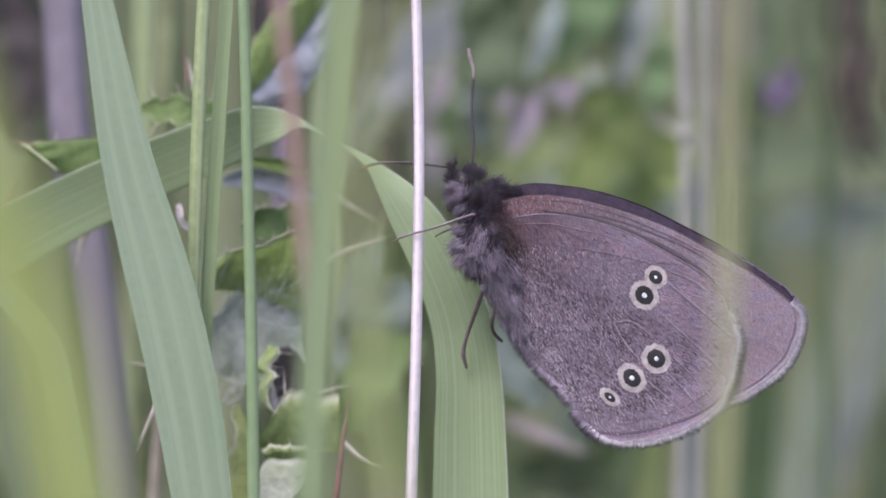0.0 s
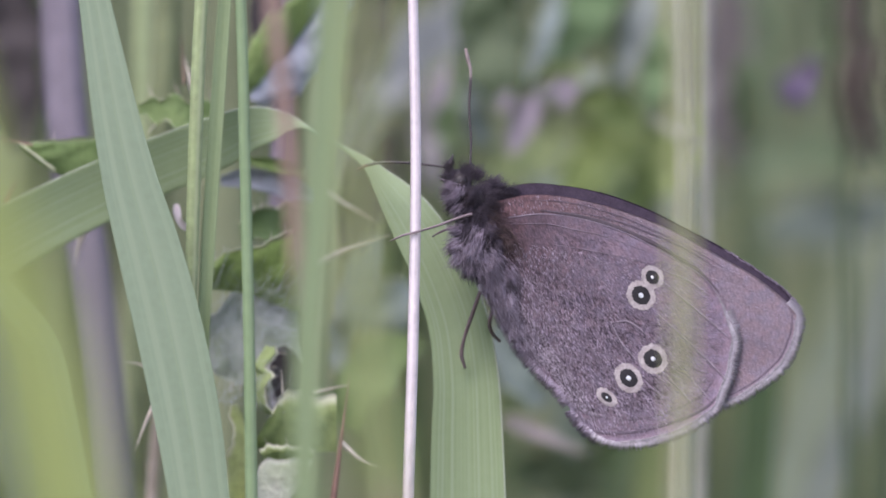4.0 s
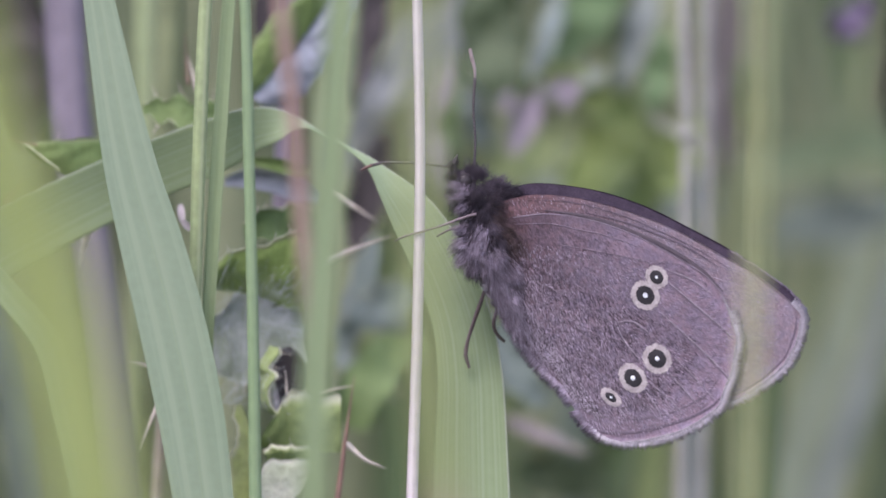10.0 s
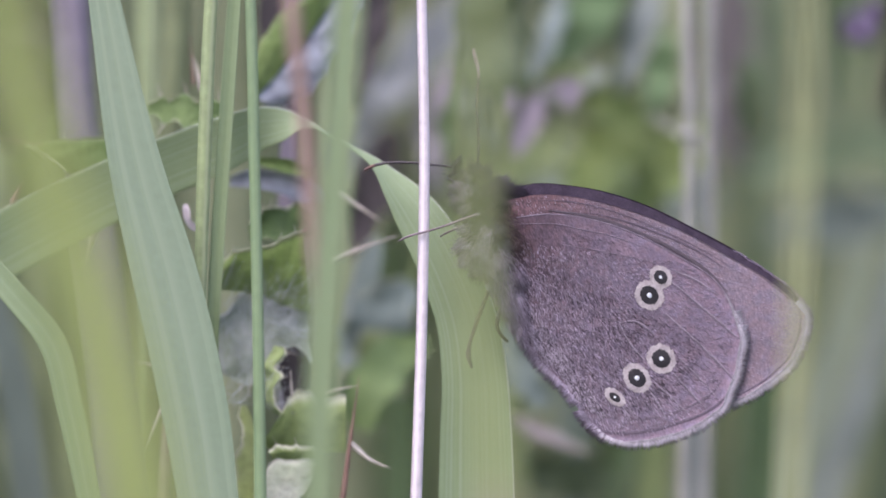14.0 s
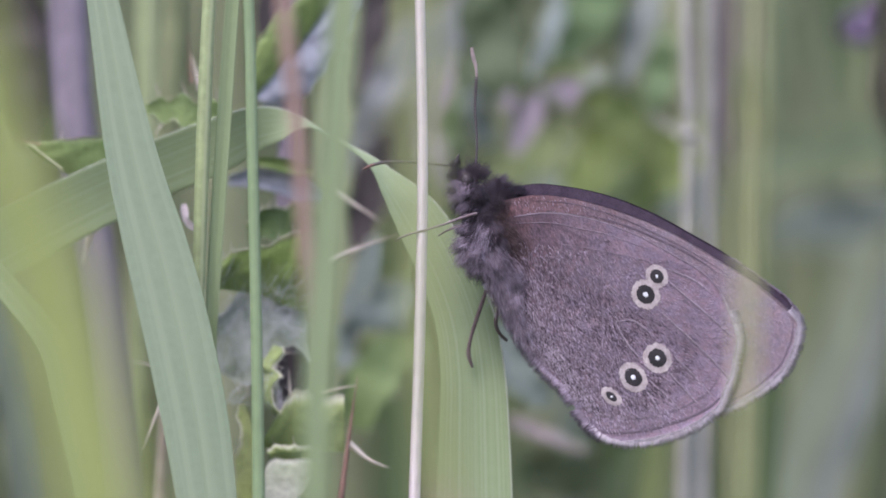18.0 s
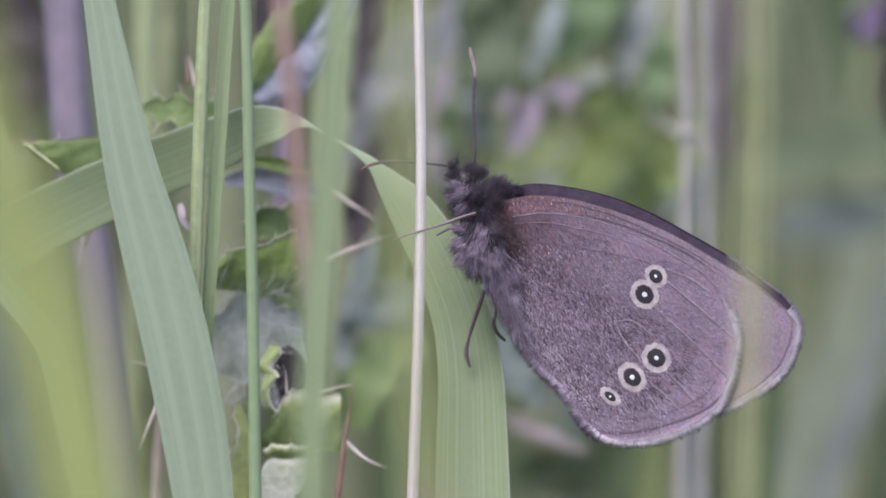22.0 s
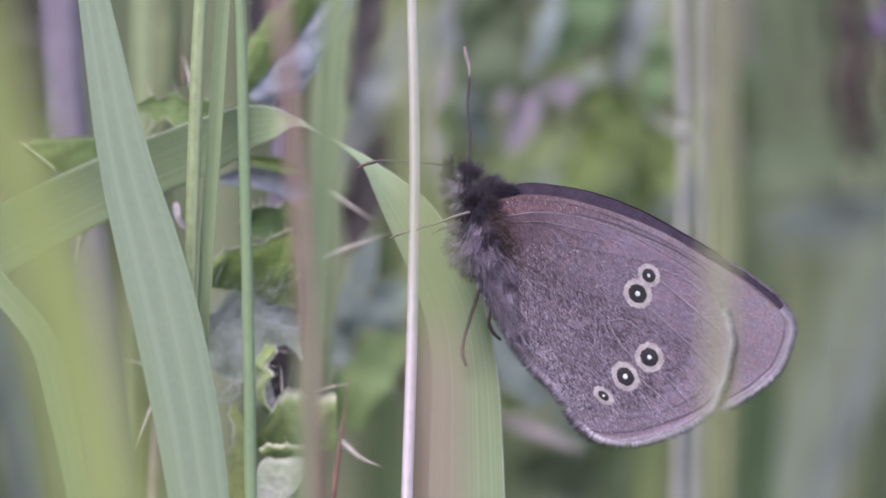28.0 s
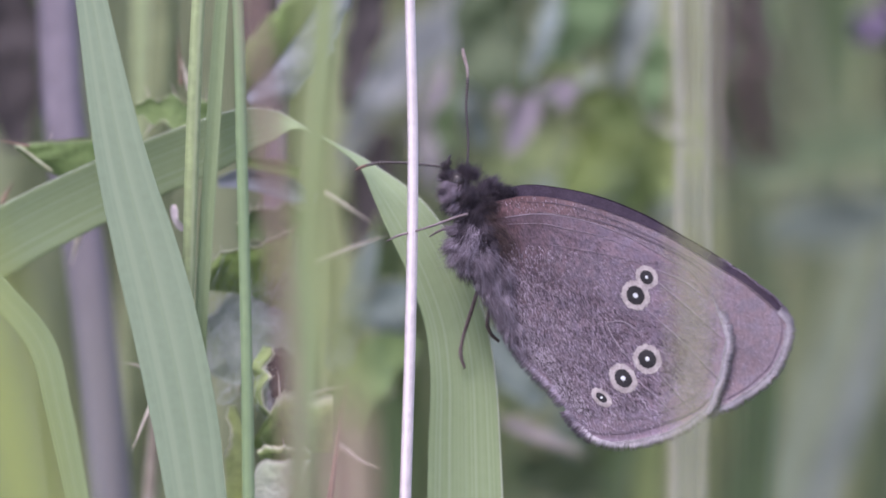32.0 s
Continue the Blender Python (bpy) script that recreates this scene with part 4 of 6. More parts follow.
def tufts(guides, width, seed, wild=0.17):
    """Shaggy hairs: each guide is a root point, a direction in x and z, a length, a spread and a number of hairs."""
    rng = random.Random(seed)
    out = []
    for root, dx, dz, length, spread, count in guides:
        for _ in range(int(count * 1.9)):
            p = Vector(root) + Vector((rng.gauss(0, spread), rng.gauss(0, 0.22), rng.gauss(0, spread)))
            clump = noise.noise_vector(p * 1.6)
            d = Vector((dx, -0.35, dz)).normalized() + clump * 0.35 + Vector((rng.gauss(0, wild), rng.gauss(0, wild), rng.gauss(0, wild)))
            out.append(hair(p, d, length * rng.uniform(0.45, 1.25), width * rng.uniform(0.7, 1.3), clump * 0.4 + Vector((0, 0.15, -0.12))))
    return joined(out)


part("fur", tufts([((2.37, -0.6, 252.18), -0.2, -1, 0.7, 0.32, 500), ((2.98, -0.5, 252.64), 0.5, -0.6, 0.6, 0.3, 420), ((1.99, -0.8, 251.18), -0.5, -0.8, 0.8, 0.35, 500),
                   ((3.21, -0.8, 251.37), 0.5, -0.9, 0.8, 0.25, 380), ((3.82, -0.7, 250.34), 0.5, -1, 0.8, 0.2, 300), ((1.68, -0.7, 250.04), -0.5, -0.8, 0.8, 0.35, 450),
                   ((2.14, -0.5, 248.89), 0.1, -1, 0.9, 0.3, 300), ((2.52, -0.9, 250.04), 0.1, -1, 0.8, 0.4, 350)], 0.022, 4), FUR, butterfly, "shaggy dark fur on the thorax")
part("pale_fur", tufts([((1.3, -0.8, 250.34), -0.9, -0.45, 0.95, 0.26, 260), ((1.3, -0.7, 251.26), -0.9, -0.2, 0.75, 0.2, 150), ((1.45, -0.8, 249.58), -0.7, -0.8, 1.0, 0.25, 260),
                        ((2.21, -1.2, 250.04), -0.2, -0.9, 1.0, 0.35, 260), ((2.52, -1.1, 250.99), -0.2, -0.9, 0.8, 0.3, 160), ((2.82, -1.1, 249.2), 0.35, -1, 1.1, 0.3, 330),
                        ((3.44, -0.9, 248.51), 0.5, -1, 1.2, 0.32, 360), ((3.59, -1, 249.58), 0.7, -0.9, 1.0, 0.25, 220), ((3.85, -0.7, 247.5), 0.5, -1, 1.1, 0.26, 260),
                        ((1.99, -0.8, 248.89), -0.2, -1, 0.9, 0.25, 180),
                        ((4.5, -0.7, 246.6), 0.5, -1, 1.0, 0.3, 300), ((4.58, -0.8, 248.21), 0.6, -0.9, 1.0, 0.35, 260), ((3.7, -0.6, 247.2), 0.35, -1, 0.8, 0.2, 160)], 0.022, 14), FUR_PALE, butterfly, "long lilac-grey hairs over the thorax and wing roots")
part("lilac_fur", tufts([((3.1, -0.88, 248.7), 0.2, -1, 1.2, 0.36, 170), ((3.6, -0.88, 247.7), 0.28, -1, 1.3, 0.36, 190), ((4.1, -0.88, 246.7), 0.32, -1, 1.3, 0.36, 190),
                         ((4.7, -0.88, 245.7), 0.36, -1, 1.2, 0.36, 170), ((5.3, -0.88, 244.7), 0.4, -1, 1.1, 0.36, 150), ((6.0, -0.88, 243.6), 0.45, -1, 1.0, 0.36, 120),
                         ((2.4, -0.88, 249.4), 0.0, -1, 1.0, 0.4, 110)], 0.022, 18), FUR_LILAC, butterfly, "long fine lilac hairs along the inner margin")
part("brown_fur", tufts([((3.59, -0.7, 252.02), 0.9, -0.2, 0.8, 0.3, 90), ((4.05, -0.8, 251.18), 0.9, -0.5, 0.9, 0.4, 120), ((4.66, -0.8, 250.34), 0.8, -0.8, 0.9, 0.42, 120),
                         ((3.36, -0.5, 252.9), 0.8, 0.1, 0.7, 0.3, 70)], 0.022, 15), FUR_BROWN, butterfly, "reddish brown hairs at the wing roots")
part("collar_fur", tufts([((2.98, -0.2, 253.86), 0.4, 0.8, 0.75, 0.28, 420), ((3.75, 0, 253.86), 0.8, 0.5, 0.75, 0.25, 380), ((4.52, 0.1, 253.79), 1, 0.15, 0.7, 0.2, 260),
                          ((3.52, 0, 254.09), 0.5, 0.9, 0.85, 0.22, 240), ((3.13, -0.4, 253.17), 0.7, -0.1, 0.7, 0.3, 320)], 0.022, 5), FUR, butterfly, "dark tufted fur behind the head")
part("head_fur", tufts([((1.76, -0.2, 255.16), 0.1, 1, 0.5, 0.3, 300), ((2.37, -0.1, 254.93), 0.4, 0.9, 0.5, 0.28, 320), ((2.14, -0.8, 253.86), 0.3, -0.7, 0.6, 0.28, 380),
                        ((0.84, -0.3, 254.93), -0.8, 0.5, 0.55, 0.2, 220), ((0.84, -0.4, 253.86), -0.9, -0.1, 0.7, 0.25, 260), ((1.07, -0.3, 253.1), -0.8, -0.5, 0.75, 0.25, 260),
                        ((1.83, -0.5, 252.87), -0.4, -0.8, 0.6, 0.28, 240)], 0.022, 6), FUR, butterfly, "bristly dark fur on the head")
part("face_fur", tufts([((0.84, -0.6, 254.24), -0.9, 0.1, 0.6, 0.2, 90), ((0.92, -0.6, 253.48), -0.9, -0.3, 0.75, 0.22, 130), ((1.3, -0.9, 253.93), -0.4, -0.7, 0.45, 0.25, 170),
                        ((1.3, -0.6, 252.87), -0.7, -0.6, 0.75, 0.25, 130)], 0.022, 16), FUR_PALE, butterfly, "lilac-grey hairs on the face")
part("palp_fur", tufts([((0.61, -0.35, 255.39), -0.4, 1, 0.55, 0.12, 130), ((0.84, -0.35, 255.75), 0.05, 1, 0.4, 0.05, 50), ((0.46, -0.3, 254.7), -0.7, 0.6, 0.5, 0.14, 110)], 0.022, 17), BODY, butterfly, "black bristles of the palps")
ant_up = part("antenna", tube([(1.99, -0.1, 255.32, 0.085), (2.07, -0.2, 257.3, 0.085), (1.95, -0.3, 259.6, 0.09), (2.06, -0.4, 261.58, 0.11)], 10, 8), ANTENNA, butterfly, "dark antenna with pale rings")
part("antenna_club", tube([(2.06, -0.4, 261.43, 0.08), (2.03, -0.4, 262.19, 0.11), (1.83, -0.4, 262.96, 0.14), (1.72, -0.4, 263.57, 0.1)], 8, 8), ANT_TIP, ant_up, "reddish brown club")
ant_side = part("antenna", tube([(0.69, 0.2, 255.51, 0.085), (-0.92, 1.2, 255.72, 0.08), (-2.65, 1.2, 255.87, 0.085), (-4.29, 0.8, 255.83, 0.1), (-5.06, 0.6, 255.67, 0.11)], 10, 8), ANTENNA, butterfly, "dark antenna with pale rings")
part("antenna_club", tube([(-4.98, 0.6, 255.67, 0.1), (-5.29, 0.5, 255.56, 0.11), (-5.52, 0.4, 255.44, 0.09), (-5.71, 0.4, 255.32, 0.05)], 6, 8), ANT_RED, ant_side, "brown club end")
part("foreleg", joined([tube([(2.14, -1.2, 252.36, 0.1), (1.18, -1.5, 252.06, 0.1), (-0.08, -1.7, 251.6, 0.08), (-1.6, -1.6, 251.14, 0.07), (-2.59, -1.5, 250.88, 0.08), (-3.36, -1.2, 250.53, 0.05)], 6, 8),
                        tube([(1.18, -0.6, 251.49, 0.08), (0.46, -0.8, 251.34, 0.08), (-0.15, -0.6, 251.07, 0.07), (-0.54, -0.2, 250.84, 0.05)], 5, 8)]), LEG_PALE, butterfly, "pale leg that clasps the straw")
part("middle_leg", joined([tube([(2.37, -0.4, 248.59, 0.15), (2.6, -0.4, 247.94, 0.16), (2.79, -0.4, 247.36, 0.15)], 5, 8),
                           tube([(2.79, -0.4, 247.4, 0.12), (2.37, 0.2, 246.21, 0.14), (1.84, 0.9, 244.75, 0.13), (1.5, 1.3, 243.66, 0.12), (1.38, 1.6, 242.81, 0.15), (1.62, 1.9, 241.89, 0.09)], 6, 8)]),
     LEG, butterfly, "thin brown leg standing on the blade")
part("knee", ball((2.75, -0.5, 247.4), (0.22, 0.2, 0.3), -20), FRINGE, butterfly, "pale knee joint")
part("hind_leg", tube([(3.7, -0.4, 246.4, 0.13), (3.5, 0.1, 245.75, 0.13), (3.3, 0.5, 244.9, 0.13), (3.5, 1.0, 244.25, 0.12), (4.0, 1.5, 243.72, 0.1)], 6, 8), LEG, butterfly, "thin brown leg")


# ---- thistle ----
thistle = thing("thistle", (-11.21, 12, 0), "spiny green thistle with curled pale-rimmed leaves", "thistle")


def leaf_sheet(rows, lobes, depth, seed, curl=0.15, crumple=0.25, steps=10, cols=12, phase=0.0, thick=0.1):
    """A lobed leaf along rows of x, y, z, width, turn; its sides swell and shrink into teeth. Returns sheet and the tooth tips."""
    sec = smooth_rows(rows, steps)
    verts, uvs, faces, tips = [], [], [], []
    n = len(sec)
    for i, s in enumerate(sec):
        p = Vector(s[:3])
        t = (Vector(sec[min(i + 1, n - 1)][:3]) - Vector(sec[max(i - 1, 0)][:3])).normalized()
        across = t.cross(Vector((0, 1, 0))).normalized()
        across = Matrix.Rotation(radians(s[4]), 3, t) @ across
        nor = t.cross(across)
        f = i / (n - 1)
        for side in (0, 1):
            for j in range(cols + 1):
                u = j / cols
                g = (f * lobes + phase + (0.35 if u > 0.5 else 0)) % 1
                tooth = 1 - depth * (1 - abs(2 * g - 1) ** 0.7)
                a = 2 * u - 1
                w = s[3] * 0.5 * a * (1 - (1 - tooth) * abs(a) ** 1.5)
                q = p + across * w
                c = noise.noise(q * 0.45 + Vector((seed * 3.3, 0, 0)))
                q = q + nor * (curl * s[3] * a * a * (0.6 + c) + crumple * c + (thick if side else 0)) + t * (noise.noise(q * 0.8) * crumple * 0.6)
                verts.append(q)
                uvs.append((u, f))
                if side == 0 and j in (0, cols) and tooth > 0.93 and 0 < i < n - 1:
                    tips.append((q, (across * (1 if j else -1) + t * 0.5).normalized()))
    m = 2 * (cols + 1)
    for i in range(n - 1):
        for j in range(cols):
            k = i * m + j
            faces.append((k, k + 1, k + m + 1, k + m))
            q = k + cols + 1
            faces.append((q, q + m, q + m + 1, q + 1))
        for j in (0, cols):
            k = i * m + j
            faces.append((k, k + m, k + m + cols + 1, k + cols + 1))
    rims = []
    for j in (0, cols):
        rims.append([verts[i * m + j] for i in range(n)])
    return (verts, faces, uvs), tips, rims


def thistle_leaf(rows, lobes, depth, seed, material=None, label="", spine=1.2, rim=0.07, parent=None, **k):
    shape, tips, rims = leaf_sheet(rows, lobes, depth, seed, **k)
    ob = part("leaf", shape, material or THISTLE, parent or thistle, label)
    for r in rims:
        if rim:
            part("leaf_rim", tube([(*p, rim) for p in r[::2]], 2, 6), THISTLE_RIM, ob)
    last = None
    for p, d in tips:
        if last and (p - last).length < 0.5:
            continue
        last = p
        part("spine", cone_spine(p - d * 0.1, p + d * spine + Vector((0, -0.2, 0)), 0.07), SPINE, ob)
    return ob


part("stalk", tube([(-10.53, 16, 275.56, 0.56), (-10.93, 16, 263.6, 0.64), (-11.48, 16, 251.63, 0.68), (-11.3, 15, 239.7, 0.72), (-11.04, 13, 232.55, 0.79), (*(-11.21, 12, 0), 0.9)], 6, 10, 0.08), MAUVE_STEM, thistle)
thistle_leaf([(-9.78, 10, 244.15, 4.71, 0), (-12.1, 9, 244.0, 8.0, 0), (-14.65, 9, 243.4, 6.4, 0), (-16.61, 9, 242.6, 3.6, 0)], 2.2, 0.3, 2, THISTLE_SILKY, "grey-green leaf covered with silk", spine=0.8, rim=0)


def edged_leaf(rim, foot, material, label, seed, jag=0.3, curl=0.5, bulge=0.5, spines=5, steps=8, cols=10, edge=0.0):
    """A leaf lobe from its foot line up to a toothed rim that curls forward, with a thorn on some teeth."""
    rng = random.Random(seed)
    a, b = smooth_rows(rim, steps), smooth_rows(foot, steps)
    n = len(a)
    verts, faces, uvs, tips = [], [], [], []
    for side in (0, 1):
        for i in range(n):
            p, q = Vector(a[i]), Vector(b[i])
            out = (p - q).normalized()
            f = i / (n - 1)
            tooth = abs(((f * spines * 1.0 + seed * 0.37) % 1) * 2 - 1) ** 2.5
            p = p + out * jag * (tooth - 0.35 + 0.5 * noise.noise(Vector((f * 17, seed, 0))))
            if not side and 0.9 < tooth and 0 < i < n - 1:
                tips.append((p, out))
            for j in range(cols + 1):
                v = j / cols
                c = noise.noise(Vector((p.x * 0.5 + v * 2, seed * 5.1, f * 4)))
                r = p + (q - p) * v
                r.y += curl * max(0.0, 1 - v * 4) ** 2 - bulge * math.sin(math.pi * v) * (0.6 + c) + (0.08 if side else 0)
                verts.append(r)
                uvs.append((f, 1 - v))
    m, half = cols + 1, n * (cols + 1)
    for side in (0, 1):
        for i in range(n - 1):
            for j in range(cols):
                k = side * half + i * m + j
                quad = (k, k + 1, k + m + 1, k + m)
                faces.append(quad if side else quad[::-1])
    for i in range(n - 1):
        k = i * m
        faces.append((k, k + m, k + m + half, k + half))
    ob = part("leaf", (verts, faces, uvs), material, thistle, label)
    if edge:
        part("leaf_rim", tube([(*verts[i * m], edge) for i in range(0, n, 2)], 2, 6), THISTLE_RIM, ob)
    last = None
    for p, d in tips:
        if last is None or (p - last).length > 0.6:
            last = p
            part("spine", cone_spine(p - d * 0.1 + Vector((0, curl, 0)), p + d * 0.55 + Vector((rng.uniform(-.2, .2), curl - 0.1, 0)), 0.045), SPINE, ob)
    return ob


edged_leaf([(-15.6, 7, 249.2), (-14.94, 6.6, 249.75), (-14.16, 6.4, 250.0), (-12.92, 6.3, 250.16), (-12.2, 6.2, 250.33), (-11.44, 6.2, 250.8), (-10.86, 6.2, 251.06), (-10.1, 6.3, 251.3)],
           [(-15.9, 8.4, 247.2), (-15.1, 8.4, 247.1), (-14.2, 8.4, 247.0), (-13.2, 8.4, 246.9), (-12.3, 8.4, 246.5), (-11.4, 8.4, 246.1), (-10.5, 8.4, 245.8), (-9.6, 8.4, 245.7)], THISTLE_FRESH, "fresh green crumpled leaf with a pale edge", 1, 0.12, 0.1, 0.7, 4, edge=0.05)
edged_leaf([(-11.26, 5.6, 243.28), (-11.4, 5.2, 242.36), (-12.02, 5, 241.9), (-11.44, 5, 241.51), (-11.93, 4.8, 240.51), (-12.01, 4.8, 239.65), (-11.39, 4.8, 238.72)],
           [(-12.04, 5.6, 243.36), (-12.43, 5.6, 242.74), (-12.97, 5.6, 241.96), (-12.66, 5.6, 241.19), (-12.77, 5.6, 240.33), (-12.66, 5.6, 239.4), (-11.8, 5.6, 238.55)], THISTLE_EDGED, "narrow curled leaf lobe with a pale rim", 2, 0.18, 0.3, 0.2, 4)
edged_leaf([(-11.7, 4.8, 238.57), (-11.2, 4.8, 239.5), (-10.89, 4.9, 240.08), (-10.39, 5, 240.35), (-9.74, 5.2, 240.34), (-9.08, 5.4, 240.03), (-7.14, 5.6, 239.94)],
           [(-13, 6.5, 236.42), (-12.07, 6.5, 236.22), (-11.21, 6.5, 236.03), (-10.43, 6.5, 236.03), (-9.5, 6.5, 236.03), (-8.48, 6.5, 236.03), (-7.16, 6.5, 236.03)], THISTLE_EDGED, "green curled leaf with a pale rim", 3, 0.22, 0.3, 0.4, 4)
edged_leaf([(-12.48, 4.8, 236.24), (-11.78, 4.8, 236.59), (-10.89, 4.7, 236.56), (-10.15, 4.7, 236.55), (-9.4, 4.7, 236.5), (-8.7, 4.9, 236.2)],
           [(-11.97, 5.8, 235.28), (-11.42, 5.8, 235.12), (-10.92, 5.8, 234.97), (-10.49, 5.8, 234.89), (-10.0, 5.8, 234.81), (-9.3, 5.8, 234.81)], THISTLE_EDGED, "green leaf lobe with a pale rim", 4, 0.2, 0.4, 0.3, 3)
edged_leaf([(-12.88, 4.6, 232.82), (-12.72, 4.5, 234.6), (-12.02, 4.4, 235.6), (-11.17, 4.4, 235.6), (-10.3, 4.4, 235.6), (-9.5, 4.4, 235.7), (-8.8, 4.4, 235.6)],
           [(-12.53, 3.5, 231.95), (-12.22, 3.5, 232.33), (-11.83, 3.5, 232.61), (-11.21, 3.5, 232.76), (-10.58, 3.5, 232.92), (-9.96, 3.5, 233.23), (-9.49, 3.5, 233.85)], THISTLE_WOOL, "downy pale underside of a curled leaf", 5, 0.15, 0.2, 0.25, 3)
edged_leaf([(-12.7, 4.6, 231.06), (-12.24, 4.6, 232.77), (-11.7, 4.6, 233.27), (-11, 4.6, 233.35), (-10.22, 4.6, 233), (-9.45, 4.6, 232.22)],
           [(-12.19, 3.4, 229.07), (-11.8, 3.4, 229.07), (-11.34, 3.4, 229.07), (-10.87, 3.4, 229.07), (-10.41, 3.4, 229.07), (-9.86, 3.4, 229.07)], THISTLE_EDGED, "yellowish leaf lobe with a pale rim", 6, 0.25, 0.4, 0.4, 3)
edged_leaf([(-14.42, 5, 239.26), (-14.49, 4.8, 238.41), (-14.26, 4.7, 237.64), (-14.26, 4.7, 236.95), (-14.57, 4.7, 236.25), (-14.96, 4.8, 235.62), (-15.04, 5, 234.53), (-14.81, 5, 232.9), (-14.65, 5, 231.04)],
           [(-13.99, 6, 239.31), (-13.68, 6, 238.61), (-13.37, 6, 237.76), (-13.14, 6, 236.9), (-12.98, 6, 236.05), (-12.9, 6, 234.88), (-12.9, 6, 233.71), (-12.98, 6, 232.55), (-13.14, 6, 230.6)], THISTLE_YELLOW, "yellow-green leaf lobe with a broad pale rim", 7, 0.22, 0.12, 0.1, 4)
edged_leaf([(-29.26, 7.4, 257.14), (-27.86, 7.5, 257.45), (-26.09, 7.8, 257.61), (-24, 8.2, 257.86), (-21.31, 9, 258.03)],
           [(-29.18, 7.4, 257.06), (-28.18, 7.6, 256.21), (-26.88, 8, 255.43), (-24.8, 8.5, 254.34), (-21.34, 9.5, 253.18)], THISTLE_GREEN, "pointed fresh green leaf", 8, 0.12, 0.1, 0.3, 5)
thistle_leaf([(-14.26, 9, 257.87, 2.35, 0), (-17, 9, 259.24, 2.74, 0), (-19.35, 9, 259.64, 2.35, 0), (-20.92, 9, 259.83, 1.02, 0)], 3.6, 0.6, 7, THISTLE, "green toothed leaf behind the stems", spine=0.9, rim=0.03)
edged_leaf([(-13.93, 13, 263.3), (-13.02, 13, 265.0), (-12.11, 13, 266.35), (-11.12, 13, 267.14), (-10.13, 13, 267.85), (-8.87, 13, 268.8)],
           [(-13.64, 13.6, 260.66), (-12.65, 13.6, 261.7), (-11.66, 13.6, 262.85), (-10.07, 13.6, 264.79), (-8.8, 13.6, 266.49), (-7.69, 13.6, 268.2)], THISTLE_DARK, "large upright leaf, dark green above with a pale spiny edge", 9, 0.25, 0.4, 0.3, 4)
edged_leaf([(-12.55, 14.2, 259.97), (-10.09, 14.2, 260.84), (-8.42, 14.2, 262.67), (-7.39, 14.2, 264.49), (-6.75, 14.2, 266.16), (-5.72, 14.2, 268.23)],
           [(-13.64, 13.8, 260.67), (-12.65, 13.8, 261.7), (-11.66, 13.8, 262.85), (-10.08, 13.8, 264.8), (-8.81, 13.8, 266.5), (-7.7, 13.8, 268.21)], THISTLE_BLUE, "blue-grey underside of the upright leaf", 10, 0.3, 0.2, 0.3, 6)
part("leaf", blade([(-15.32, 11, 254.69, 0.63, 0), (-13.94, 11, 254.92, 1.34, 0), (-11.97, 11, 254.69, 1.65, 0), (-10.0, 11, 254.06, 1.73, 0), (-8.59, 11, 253.58, 0.79, 0)], 8, 8, 0.2, 0.01, 0.1, wave=0.2, seed=43), THISTLE_BLUE, thistle, "blue-grey folded leaf")
part("leaf", blade([(-13.51, 10, 256.21, 0.39, 0), (-12.14, 10, 255.93, 0.86, 0), (-10.57, 10, 255.62, 0.94, 0), (-9.39, 10, 255.3, 0.39, 0)], 8, 8, 0.2, 0.01, 0.1, wave=0.2, seed=44), THISTLE_DARK, thistle, "dark green leaf strip above a folded one")
# the dark gap behind the upright leaf, its shade painted on a sheet
part("shade_sheet", blade([(-13.45, 26, 264.97, 0.57, 0), (-13.17, 26, 266.4, 1.64, 0), (-12.92, 26, 267.83, 1.88, 0), (-12.84, 26, 269.26, 1.23, 0)], 6, 8, 0.1, 0.02, 0.1, wave=0.3, seed=45), LITTER_AND_SHADE, thistle, "dark sheet painted as the shaded gap behind the upright leaf")
part("leaf_rim", tube([(*q, r) for q, r in zip([(-29.09, 7.2, 257.29), (-27.85, 7.2, 256.36), (-26.6, 7.2, 255.42)], (0.09, 0.10, 0.08))], 6, 6), THISTLE_RIM, thistle, "pale rib of the pointed leaf")
thistle_leaf([(-13.9, 10, 251.22, 1.57, 0), (-12.33, 10, 251.61, 2.75, 0), (-10.39, 11, 251.81, 3.15, 0), (-8.82, 11, 252.4, 1.18, 0)], 2.3, 0.4, 11, spine=0.6)
thistle_leaf([(-6.77, 30, 236.83, 2.48, 0), (-5.95, 30, 239.72, 4.13, 0), (-3.9, 32, 242.16, 3.73, 0), (-1.83, 33, 243.39, 1.66, 0)], 2.3, 0.3, 12, label="dark green leaf behind the straw", spine=0.5, rim=0)
# a dark sheet stands in for the shade inside the curl's hole
part("shade_sheet", blade([(-11.06, 6.6, 243.2, 0.8, 0), (-10.74, 6.6, 242.25, 2.3, 0), (-10.59, 6.6, 240.89, 2.41, 0), (-10.59, 6.6, 239.14, 1.56, 0)], 6, 8, 0.15, 0.02, 0.1, wave=0.3, seed=41), LITTER_AND_SHADE, thistle, "dark sheet painted as the shaded hole inside the curl")
